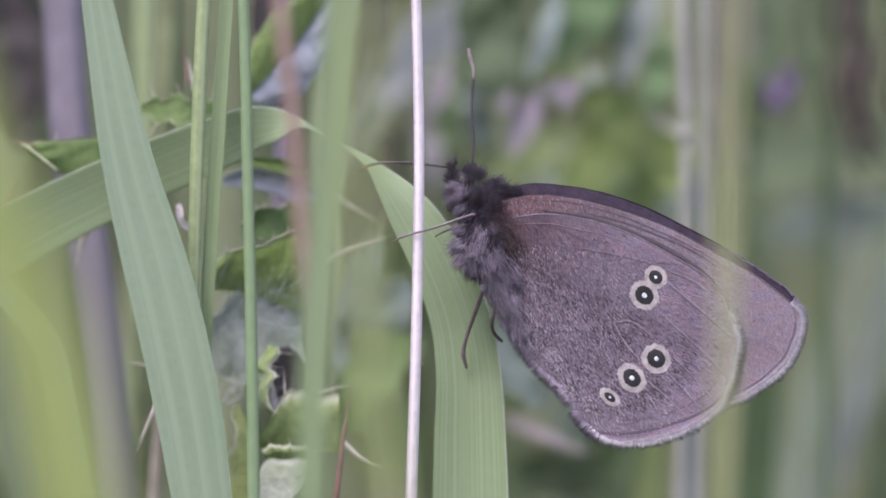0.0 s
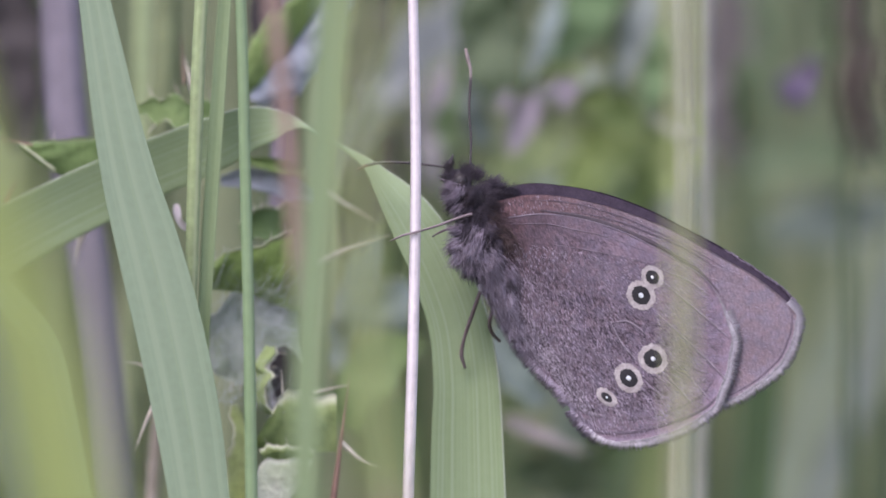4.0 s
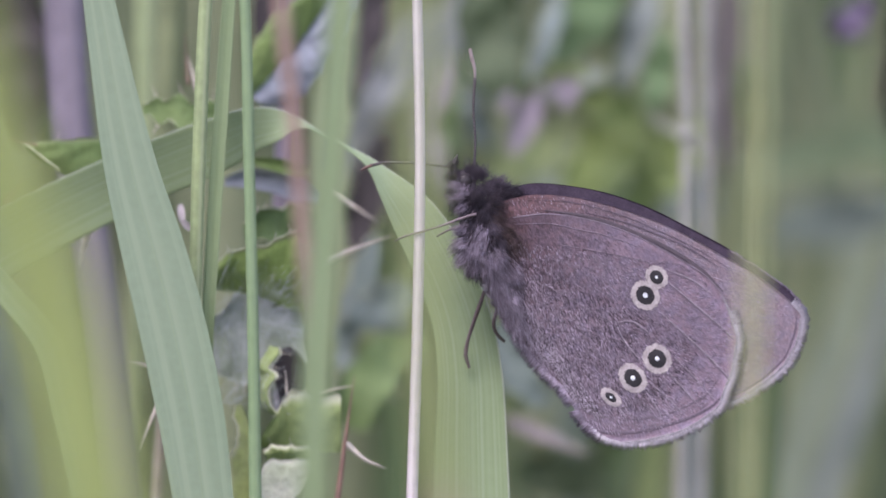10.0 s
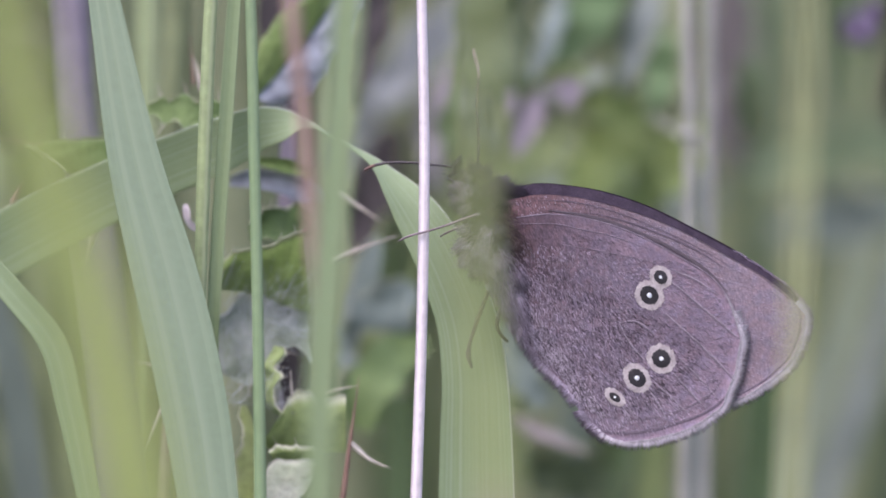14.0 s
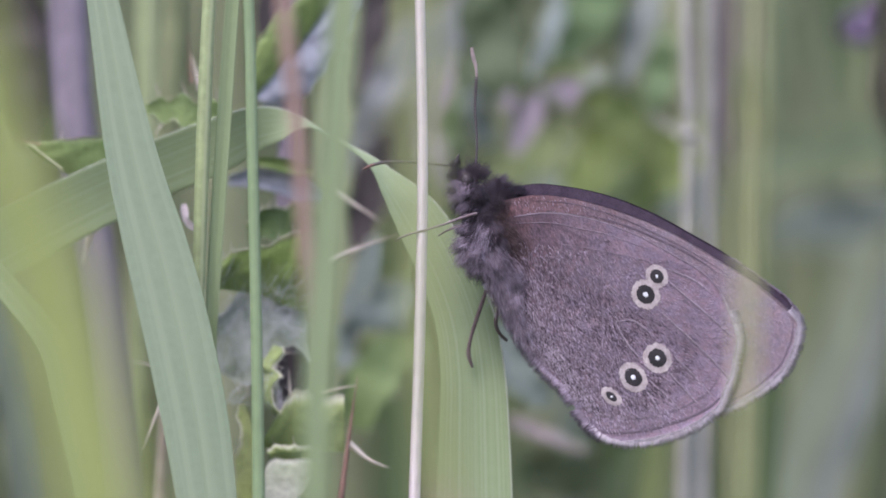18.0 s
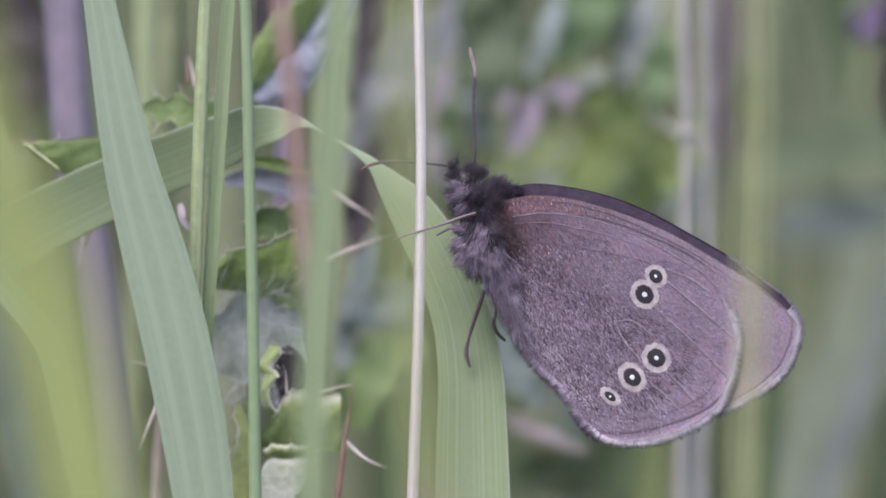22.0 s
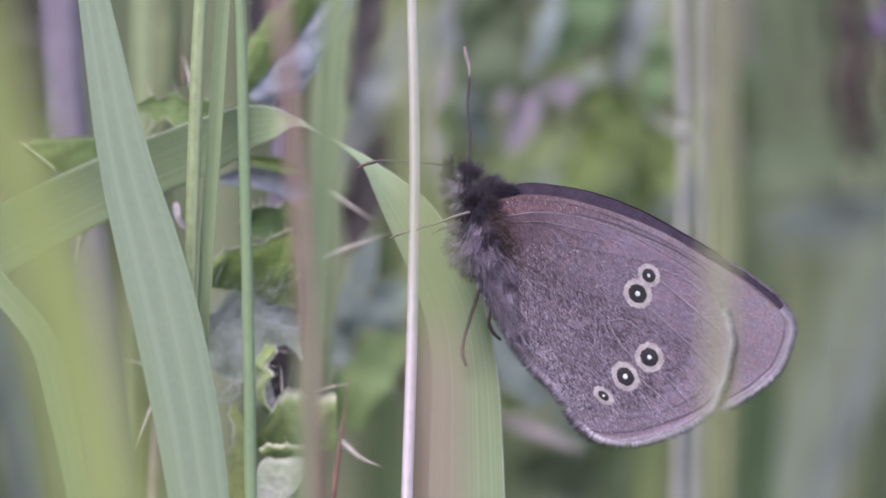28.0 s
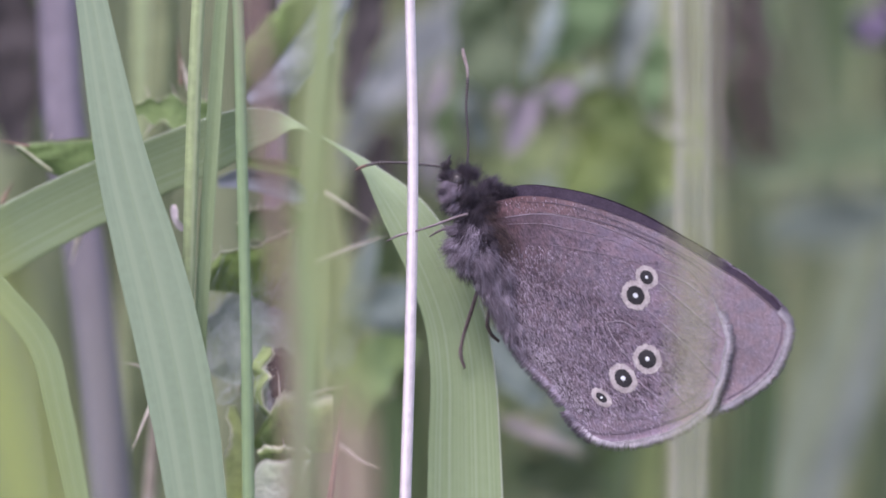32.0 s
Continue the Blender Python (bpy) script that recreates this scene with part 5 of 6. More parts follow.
for p, q, r, m in (((-8.8, 10, 249.02), (-3.44, 8, 251.02), 0.26, SPINE), ((-8.05, 12, 253.99), (-4.65, 11, 251.89), 0.2, SPINE), ((-6.84, 6, 236.63), (-4, 5.5, 234.94), 0.25, SPINE),
                   ((-7.45, 5.5, 232.18), (-6.2, 5, 241.4), 0.27, SPINE_BROWN), ((-8.9, 6, 240.05), (-6.29, 5.5, 240.64), 0.14, SPINE), ((-19.75, 6, 239.31), (-21.04, 5.5, 236.14), 0.17, SPINE),
                   ((-20.34, 7, 241.93), (-21.8, 6.5, 242.22), 0.10, SPINE), ((-18.91, 8, 235.39), (-19.14, 8, 234.49), 0.1, SPINE_BROWN), ((-10.82, 5.2, 239.95), (-10.93, 5, 241.7), 0.09, SPINE),
                   ((-28.06, 6, 257.15), (-31.25, 6, 257.66), 0.10, SPINE_BROWN), ((-17.83, 10, 261.43), (-18.07, 10, 264.96), 0.14, SPINE_BROWN), ((-17.24, 10, 261.04), (-17.83, 10, 263.39), 0.2, SPINE),
                   ((-25.03, 12, 251.22), (-25.66, 12, 248.86), 0.3, SPINE), ((-30.4, 10, 253.18), (-29.45, 10, 254.83), 0.2, SPINE_BROWN), ((-10.09, 7, 251.21), (-8.89, 7, 252.18), 0.1, SPINE_BROWN)):
    part("long_spine", cone_spine(p, q, r, (-0.12, 0, -0.2) if r == 0.25 else (0, 0, 0.06)), m, thistle)


def silk(count, seed):
    """Threads strewn in wisps between leaf edges, drooping a little."""
    rng = random.Random(seed)
    out = []
    for _ in range(count):
        a = Vector((rng.uniform(-16.2, -9.8), rng.uniform(4.6, 5.8), rng.uniform(239.0, 247.4)))
        if -12.0 < a.x < -8.5 and 239.5 < a.z < 243.4:
            continue
        if noise.noise(Vector((a.x * 0.45, 7, a.z * 0.28))) < -0.12:
            continue
        lean = noise.noise(Vector((a.x * 0.3, 3, a.z * 0.3))) * 2.5 + 1.2
        length = rng.uniform(0.6, 3.0)
        d = Vector((math.cos(lean) + rng.gauss(0, .4), rng.gauss(0, 0.2), math.sin(lean) + rng.gauss(0, .4))).normalized() * length
        m = a + d * 0.5 + Vector((rng.gauss(0, .18), 0, rng.gauss(-0.05, .18)))
        r = rng.choice((0.004, 0.005, 0.006, 0.010))
        out.append(tube([(*a, r), (*m, r), (*(a + d), r)], 4, 3, closed=False))
    return joined(out)


web = thing("spider_web", (-12.79, 6, 244.21), "tangled greyish spider silk over thistle leaves", "web")
part("threads", silk(750, 11), SILK, web)
white_curl = thing("dry_scrap", (-18.07, 5, 252.17), "small curled whitish leaf scrap", "leaf")
part("scrap", blade([(-18.15, 5, 253.1, 0.3, 0), (-18.07, 5, 252.6, 0.6, 30), (-17.95, 5, 252.0, 0.6, 50), (-17.45, 5, 251.5, 0.5, 20), (-17.02, 5, 251.51, 0.25, 0)], seed=20, cols=6), STRAW, white_curl)


# ---- plants behind ----
def plain_leaf(name, label, rows, material, seed, cup=0.12, group="leaves among the grass"):
    """A broad leaf with a stalk down to the ground."""
    foot = (rows[-1][0] + 6, rows[-1][1] + 66, 0.0)
    ob = thing(name, foot, label, "leaf", group)
    shape, _, rims = leaf_sheet(rows, 2.6 + seed % 3 * 0.7, 0.34, seed, cup, 0.5, 14, 12, seed * 0.37, 0.15)
    leaf = part("leaf_blade", shape, material, ob)
    for edge in rims:
        part("leaf_rim", tube([(*q, 0.07) for q in edge[::3]], 1, 5), THISTLE_RIM if material not in (LITTER_AND_SHADE, SHADE_LEAF, BROWN_SHADE) else material, leaf)
    r = rows[-1]
    part("leaf_stalk", tube([(r[0], r[1], r[2], 0.2), (r[0] + 1, r[1] + 30, r[2] + 1, 0.22), (r[0] + 2, r[1] + 56, r[2] - 14, 0.25), (r[0] + 4, r[1] + 64, r[2] * 0.5, 0.3), (*foot, 0.4)], 6, 8), FAR_LEAF, ob)
    return ob


behind = []
for label, rows, m in (
        ("bluish green leaf behind the butterfly", [(6.6, 46, 262.91, 0.5, 0), (7.4, 46, 265.06, 1.7, 0), (8.2, 47, 267.24, 1.8, 0), (8.7, 48, 269.44, 1.1, 0)], FAR_LEAF_BLUE),
        ("fresh green leaf above the butterfly", [(8.3, 50, 264.3, 1.3, 0), (9.9, 50, 266.93, 4.76, 0), (11.7, 50, 269.1, 4.76, 0), (12.9, 50, 271.69, 1.73, 0)], FAR_LEAF_MID),
        ("bluish leaf beside green ones", [(13.22, 52, 262.01, 0.61, 0), (14.36, 52, 264.83, 2.09, 0), (15.2, 52, 267.44, 2.9, 0), (16.0, 52, 270.2, 1.6, 0)], SLATE_PALE),
        ("green leaf behind the butterfly", [(15.77, 48, 259.96, 0.69, 0), (16.21, 48, 262.54, 2.67, 0), (16.55, 48, 264.7, 2.59, 0), (16.81, 48, 266.85, 0.86, 0)], FAR_LEAF_MID),
        ("dull green leaf behind the butterfly", [(15.56, 54, 258.78, 0.87, 0), (13.81, 54, 260.53, 3.5, 0), (12.06, 54, 262.06, 3.67, 0), (11.19, 54, 263.59, 1.75, 0)], FAR_LIGHT),
        ("yellow-green leaf behind the antenna", [(3.12, 90, 255.73, 1.42, 0), (6.67, 90, 257.15, 5.21, -22), (9.51, 90, 258.47, 4.73, -22), (11.41, 90, 259.28, 0.95, -22)], FAR_LEAF),
        ("fresh green leaf close above the wing", [(9.53, 58, 254.01, 1.76, -20), (12.18, 58, 256.22, 5.73, -20), (14.16, 58, 258.86, 5.29, -20), (15.26, 58, 261.07, 0.88, -20)], FAR_LIGHT),
        ("yellow-green leaf above the wing", [(14.0, 60, 253.14, 1.77, -16), (16.66, 60, 255.58, 5.31, -16), (18.65, 60, 258.02, 4.43, -16), (19.99, 60, 260.01, 0.89, -16)], FAR_LIGHT),
        ("yellow-green leaf behind the wing", [(23.2, 104, 253.46, 2.92, 10), (18.81, 104, 255.9, 7.31, 10), (12.96, 104, 255.9, 8.29, 12), (7.6, 104, 254.44, 3.9, 12)], FAR_LEAF_BLUE),
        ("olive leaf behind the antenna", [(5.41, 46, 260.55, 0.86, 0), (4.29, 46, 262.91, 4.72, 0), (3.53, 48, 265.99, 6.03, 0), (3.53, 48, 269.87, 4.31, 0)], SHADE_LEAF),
        ("bluish leaf behind the antenna", [(3.55, 50, 257.75, 0.69, 0), (2.68, 50, 259.57, 1.99, 0), (2.25, 50, 261.73, 2.17, 0), (2.17, 50, 263.47, 0.87, 0)], FAR_LEAF_BLUE),
        ("green leaf close behind the head", [(0.7, 54, 257.47, 0.87, 0), (0.26, 54, 259.66, 2.19, 0), (0.35, 54, 262.28, 2.19, 0), (0.7, 54, 264.47, 0.7, 0)], FAR_LEAF_MID),
        ("yellow-green leaf tip among petals", [(5.02, 50, 262.17, 0.35, 0), (7.19, 50, 263.03, 1.3, 0), (9.35, 50, 263.55, 1.47, 0), (11.08, 50, 263.38, 0.52, 0)], FAR_LIGHT),
        ("pale narrow leaf behind the wing", [(15.63, 44, 260.08, 0.2, 0), (17.33, 44, 259.01, 0.5, 0), (19.26, 44, 257.73, 0.45, 0), (20.41, 44, 257.04, 0.2, 0)], GREY_STEM),
        ("grey-green broad blade slanting behind", [(5.35, 78, 273.11, 4.15, 0), (1.66, 78, 269.42, 4.61, 0), (-2.94, 76, 265.2, 4.41, 0), (-6.58, 74, 261.02, 3.2, 0), (-8.41, 74, 256.45, 1.37, 0)], SLATE),
        ("narrow bluish leaf below the spine", [(-8.09, 34, 243.37, 1.25, 0), (-6.75, 34, 245.46, 2.5, 0), (-5.79, 34, 248.37, 2.5, 0), (-5.09, 34, 250.88, 0.83, 0)], FAR_LEAF_BLUE),
        ("bluish leaf behind the straw", [(-8.09, 34, 241.7, 1.25, 0), (-6, 34, 243.37, 5, 0), (-3.92, 34, 245.87, 4.59, 0), (-2.67, 34, 247.54, 1.67, 0)], FAR_LEAF_BLUE),
        ("green leaf under the butterfly", [(-3.5, 34, 239.2, 1.25, 0), (-3.92, 34, 241.29, 4.59, 0), (-4.34, 34, 243.37, 4.59, 0), (-3.94, 36, 245.02, 1.68, 0)], FAR_LEAF),
        ("bluish leaf beneath the wing", [(7.44, 40, 238.2, 1.27, 0), (5.75, 40, 240.74, 3.38, 0), (4.69, 40, 242.85, 3.38, 0), (4.48, 40, 244.97, 1.27, 0)], FAR_LEAF_BLUE),
        ("horizontal green blade behind", [(41.25, 110, 260.0, 4.2, 0), (35.33, 110, 259.0, 4.6, 0), (30.52, 112, 258.2, 4.4, 0), (25.0, 112, 257.2, 2.4, 0)], FAR_GREEN),
        ("bluish leaf low behind the flower", [(39.5, 100, 253.2, 2.0, 0), (35.5, 100, 252.9, 5.2, 0), (31, 100, 252.2, 5.0, 0), (27.5, 100, 251.5, 1.6, 0)], FAR_TEAL),
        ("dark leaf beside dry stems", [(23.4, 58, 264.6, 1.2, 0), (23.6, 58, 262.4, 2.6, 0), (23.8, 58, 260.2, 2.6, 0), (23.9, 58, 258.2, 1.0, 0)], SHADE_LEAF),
        # the next three are dark sheets with the gaps' shade in their colour
        ("dark sheet painted as shade behind a mauve stem", [(-33.95, 50, 275.16, 3.03, 0), (-33.08, 50, 268.23, 5.2, 0), (-32.65, 50, 262.6, 4.76, 0), (-32.65, 50, 257.84, 2.6, 0)], LITTER_AND_SHADE),
        ("dark sheet painted as the deep shade behind", [(-4.16, 60, 259.35, 1.77, 0), (-5.49, 60, 255.8, 3.99, 0), (-6.38, 60, 252.26, 4.43, 0), (-6.38, 60, 249.16, 1.77, 0)], LITTER_AND_SHADE),
        ("dark brown sheet painted as shade beyond the stems", [(24.97, 110, 274.72, 2.96, 0), (24.72, 110, 268.8, 5.43, 0), (24.47, 110, 262.88, 4.93, 0), (24.47, 110, 256.96, 1.97, 0)], BROWN_SHADE),
        ("dark withered leaf near the spiny leaf", [(-4.95, 44, 271.39, 2.13, 0), (-5.64, 44, 267.12, 3.16, 0), (-6.66, 44, 263.71, 2.56, 0), (-7.34, 44, 260.72, 1.02, 0)], LITTER_AND_SHADE),
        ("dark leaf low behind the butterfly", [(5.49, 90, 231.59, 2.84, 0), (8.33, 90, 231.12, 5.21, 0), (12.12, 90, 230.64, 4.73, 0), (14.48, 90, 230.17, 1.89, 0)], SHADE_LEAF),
        ("pale mauve-grey leaf behind the head", [(-0.53, 60, 254.7, 1.06, 0), (-0.89, 60, 257.36, 2.3, 0), (-1.15, 60, 260.46, 2.39, 0), (-0.53, 60, 263.56, 0.89, 0)], PALE_MAUVE),
        ("pale downy leaf among petals", [(7.19, 50, 261.52, 0.52, 0), (8.71, 50, 262.6, 1.99, 0), (10.65, 50, 263.12, 2.17, 0), (12.6, 50, 263.47, 0.61, 0)], THISTLE_PALE)):
    behind.append(plain_leaf("broad_leaf", label, rows, m, 30 + len(behind)))
faded = thing("withered_flower", (6.47, 60, 0), "faded mauve withered flower among green leaves", "flower")
part("stalk", tube([(6.94, 62, 261.62, 0.13), (6.5, 62, 251.82, 0.18), (6.47, 60, 0, 0.27)], 6, 8), FAR_LEAF_DARK, faded)
for k, rows in enumerate(([(5.19, 46, 257.12, 0.43, 0), (5.83, 46, 258.84, 1.89, 0), (6.61, 46, 260.55, 2.14, 0), (7.12, 46, 261.84, 0.69, 0)],
                          [(8.84, 46, 260.77, 0.34, 0), (9.48, 46, 261.84, 1.54, 0), (9.91, 46, 262.91, 0.86, 0)],
                          [(7.55, 46, 262.05, 0.34, 0), (8.62, 46, 262.48, 0.94, 0), (9.48, 46, 262.91, 0.43, 0)],
                          [(4.54, 45, 260.31, 0.34, 0), (4.75, 45, 261.17, 1.2, 0), (5.05, 45, 262.03, 0.43, 0)])):
    part("petal", blade(rows, 6, 8, 0.15, 0.03, 0.1, wave=0.3, seed=60 + k), PETAL_PALE, faded)
faded_b = thing("withered_flower", (0.26, 52, 0), "faded mauve petal on a thin stalk", "flower")
part("stalk", tube([(0.26, 52, 262.66, 0.13), (0.48, 52, 251.78, 0.17), (0.26, 52, 0, 0.26)], 6, 8), FAR_LEAF_DARK, faded_b)
part("petal", blade([(-0.51, 46, 260.34, 0.26, 0), (0, 46, 262.05, 1.03, 0), (0.43, 46, 264.2, 0.43, 0)], 6, 8, 0.15, 0.03, 0.1, wave=0.3, seed=66), PETAL_PALE, faded_b)
dry_leaf = plain_leaf("dry_leaf", "grey-brown dry leaf under the butterfly", [(10.4, 36, 234.9, 0.15, 0), (8.3, 36, 235.9, 0.95, 0), (6.2, 36, 236.8, 1.3, 0), (4.44, 36, 237.5, 0.7, 0)], DRY_GREY, 77)
pale_blades = []
for rows, m in (
        ([(38.29, 110, 255.48, 2.07, 0), (34.12, 110, 241.41, 3.45, 0), (29.16, 110, 227.35, 3.45, 0), (26.42, 110, 0, 3.45, 0)], PALE_BLADE),
        ([(38.62, 90, 250.99, 1.25, 0), (35.45, 90, 239.64, 2.08, 0), (31.52, 90, 228.28, 2.08, 0), (29.39, 90, 0, 2.08, 0)], SLATE_PALE),
        ([(16.66, 60, 247.39, 1.22, 0), (16.79, 60, 238.92, 2.04, 0), (16.22, 60, 230.46, 2.04, 0), (16.08, 60, 0, 2.04, 0)], FAR_LEAF),
        ([(15.43, 90, 242.47, 1.14, 0), (15.33, 90, 235.8, 1.89, 0), (14.48, 90, 229.13, 1.89, 0), (14.2, 90, 0, 1.89, 0)], FAR_LEAF_DARK),
        ([(10.66, 110, 240.18, 1.18, 0), (11.3, 110, 234.21, 1.97, 0), (11.15, 110, 228.24, 1.97, 0), (11.3, 110, 0, 1.97, 0)], FAR_LEAF_BLUE),
        ([(28.5, 120, 249.55, 1.09, 0), (28.4, 120, 238.67, 1.81, 0), (27.49, 120, 227.8, 1.81, 0), (27.19, 120, 0, 1.81, 0)], FAR_LEAF_MID),
        ([(26.6, 70, 246, 1.2, 0), (25.7, 70, 240, 3.0, 0), (25.1, 70, 230, 3.2, 0), (24.5, 70, 0, 3.0, 0)], FAR_LEAF_DARK),
        ([(28.81, 130, 278.81, 1.54, 0), (28.84, 130, 268.03, 2.57, 0), (28.04, 130, 257.24, 2.57, 0), (27.81, 130, 0, 2.57, 0)], FAR_GREEN),
        ([(36.97, 140, 279.38, 1.89, 0), (38.17, 140, 253.14, 3.14, 0), (38.54, 140, 226.91, 3.14, 0), (39.01, 140, 0, 3.14, 0)], FAR_LEAF_DARK),
        ([(-4.45, 90, 250.99, 1.7, 0), (-3.83, 90, 240.06, 2.84, 0), (-3.98, 90, 229.13, 2.84, 0), (-3.83, 90, 0, 2.84, 0)], FAR_LEAF_DARK),
        ([(19.67, 70, 244.61, 1.09, 0), (19.96, 70, 237.31, 1.81, 0), (19.53, 70, 230.02, 1.81, 0), (19.49, 70, 0, 1.81, 0)], SLATE_PALE),
        ([(-34, 40, 247.5, 1.52, 0), (-32.19, 40, 239.43, 2.54, 0), (-31.04, 40, 231.35, 2.54, 0), (-30.16, 40, 0, 2.54, 0)], FAR_TEAL)):
    pale_blades.append(grass("meadow_grass_plant", "meadow grass blade standing behind", rows, m, group="meadow blades", seed=len(pale_blades) + 80))

flower = thing("purple_flower", (27.42, 62, 0), "small purple flower head on a thin stem", "flower")
fc = Vector((26.3, 62, 262.28))
nod = fc + Vector((1.3, 0, 1.5))
part("stalk", tube([(*nod, 0.3), (nod.x + 1.1, nod.y, nod.z + 1.0, 0.32), (nod.x + 2.2, nod.y, nod.z - 1.5, 0.35), (nod.x + 2.6, nod.y, nod.z - 12, 0.38), (nod.x + 2.0, nod.y, 200, 0.4), (27.42, 62, -12, 0.6)], 6, 8), FAR_LEAF_DARK, flower)
part("calyx", ball(nod - Vector((0.4, 0, 0.45)), (0.95, 0.95, 1.2), 35, lump=0.2), PETAL_DARK, flower)
for k in range(26):
    a, e = k * 2.4, -0.9 + 1.9 * (k % 7) / 7
    d = Vector((math.cos(a) * math.cos(e) - 0.35, math.sin(a) * math.cos(e), math.sin(e) - 0.35)).normalized()
    part("floret", tube([(*(fc - d * 0.2), 0.25), (*(fc + d * 0.9), 0.32), (*(fc + d * 1.5 + Vector((0.15, 0, 0.15))), 0.42), (*(fc + d * 1.85), 0.15)], 4, 7), PETAL_DARK if k % 3 == 0 else PETAL_PURPLE, flower)


def seed_head(count, seed):
    """A drooping dry grass panicle: thin branches that hang from the stem with small seeds on them."""
    rng = random.Random(seed)
    ob = thing("dry_panicle_plant", (22.6, -60, 0), "brown dry grass with a drooping seed head", "grass", "grass stems")
    part("stalk", tube([(22.9, -60, 272, 0.08), (23.0, -60, 262, 0.08), (23.1, -60, 250, 0.08), (22.6, -60, 0, 0.1)], 6, 8), BROWN_SEED, ob)
    branches, seeds = [], []
    for _ in range(count):
        z = rng.uniform(258, 273)
        low = (273 - z) / 15
        p = Vector((22.95, -60, z))
        d = Vector((rng.gauss(0.15, 0.3) * (0.6 + low), rng.gauss(0, 0.4), -1)).normalized()
        q = p + d * rng.uniform(1.5, 4 + 3 * low)
        branches.append(tube([(*p, 0.06), (*(p * 0.5 + q * 0.5 + Vector((d.x * 0.3, 0, 0.2))), 0.05), (*q, 0.04)], 3, 5))
        for k in range(3):
            seeds.append(ball(p + (q - p) * rng.uniform(0.4, 1.0) + Vector((rng.gauss(0, .15), 0, 0)), (0.17, 0.17, 0.62), rng.uniform(-25, 25), 7, 6))
    tagged(part("branching", joined(branches), BROWN_SEED, ob), kind="stuff")
    tagged(part("seed_head", joined(seeds), BROWN_SEED, ob), kind="stuff")
    return ob


panicle = seed_head(90, 51)


def thicket(count, seed):
    """Leafy undergrowth, many small leaves at all angles."""
    rng = random.Random(seed)
    verts, faces = [], []
    for i in range(count):
        y = rng.uniform(170, 900)
        half = 70 + y * 0.35 if i % 3 else 1300
        c = Vector((rng.uniform(-half, half), y, rng.uniform(0, 480 + y * 0.2)))
        size = rng.uniform(9, 30)
        rot = Euler((rng.uniform(0.2, 2.6), rng.uniform(-1, 1), rng.uniform(0, 6.28))).to_matrix()
        k = len(verts)
        for px, py, pz in ((0, 0, 0), (0.28, 0.35, 0.08), (0.22, 0.7, 0.05), (0, 1.05, -0.1), (-0.22, 0.7, 0.05), (-0.28, 0.35, 0.08), (0, 0.5, -0.03)):
            verts.append((c + rot @ Vector((px, py, pz)) * size) * MM)
        faces += [(k, k + 1, k + 6), (k + 1, k + 2, k + 6), (k + 2, k + 3, k + 6), (k + 3, k + 4, k + 6), (k + 4, k + 5, k + 6), (k + 5, k, k + 6)]
    ob = new("undergrowth", link_mesh("undergrowth", verts, faces, THICKET))
    tagged(ob, "dense green undergrowth behind the grasses", "undergrowth", kind="stuff")


def meadow(near, wide, seed):
    """Upright blades of the meadow: a close stand behind the butterfly, and the field all round, short where one would stand."""
    rng = random.Random(seed)
    verts, faces = [], []
    for i in range(near + wide):
        if i < near:
            y = rng.uniform(120, 1000)
            half = 60 + y * 0.4
            x, h, w = rng.uniform(-half, half), rng.uniform(230, 520), rng.uniform(1.5, 5)
        else:
            r, a = 4200 * math.sqrt(rng.random()), rng.uniform(0, 6.283)
            x, y = r * math.cos(a), r * math.sin(a)
            h, w = rng.uniform(180, 480), rng.uniform(4, 12)
            if -900 < y < 140 and abs(x) < 700:
                h, w = rng.uniform(20, 70), rng.uniform(2, 5)
        lean, turn = rng.gauss(0, 0.14), rng.uniform(-0.8, 0.8)
        k = len(verts)
        for j in range(6):
            f = j / 5
            ww = w * (1 - f ** 3) * 0.5 + 0.1
            cx, cz = x + h * lean * f * f, h * f
            verts += [(Vector((cx - ww * math.cos(turn), y - ww * math.sin(turn), cz))) * MM,
                      (Vector((cx + ww * math.cos(turn), y + ww * math.sin(turn), cz))) * MM]
        faces += [(k + 2 * j, k + 2 * j + 1, k + 2 * j + 3, k + 2 * j + 2) for j in range(5)]
    ob = new("meadow_grass", link_mesh("meadow_grass", verts, faces, MEADOW))
    tagged(ob, "tall meadow grass round the butterfly", "grass", kind="stuff")


def hedge(count, seed):
    """A long bank of bushes at the meadow's edge, behind."""
    rng = random.Random(seed)
    verts, faces = [], []
    for _ in range(count):
        x = rng.uniform(-6000, 6000)
        y = 2700 + 700 * rng.random() + 300 * math.sin(x * 0.0011)
        top = 1500 + 350 * noise.noise(Vector((x * 0.0012, 3, 0)))
        c = Vector((x, y, top * rng.random() ** 0.8))
        size = rng.uniform(70, 190)
        rot = Euler((rng.uniform(0, 3), rng.uniform(-1, 1), rng.uniform(0, 6.28))).to_matrix()
        k = len(verts)
        for px, py, pz in ((0, 0, 0), (0.3, 0.4, 0.1), (0, 1, -0.1), (-0.3, 0.4, 0.1)):
            verts.append((c + rot @ Vector((px, py, pz)) * size) * MM)
        faces += [(k, k + 1, k + 2, k + 3)]
    ob = new("hedge", link_mesh("hedge", verts, faces, THICKET))
    tagged(ob, "leafy hedge at the edge of the meadow", "hedge", kind="stuff")


thicket(7000, 21)
meadow(900, 14000, 22)
hedge(12000, 23)


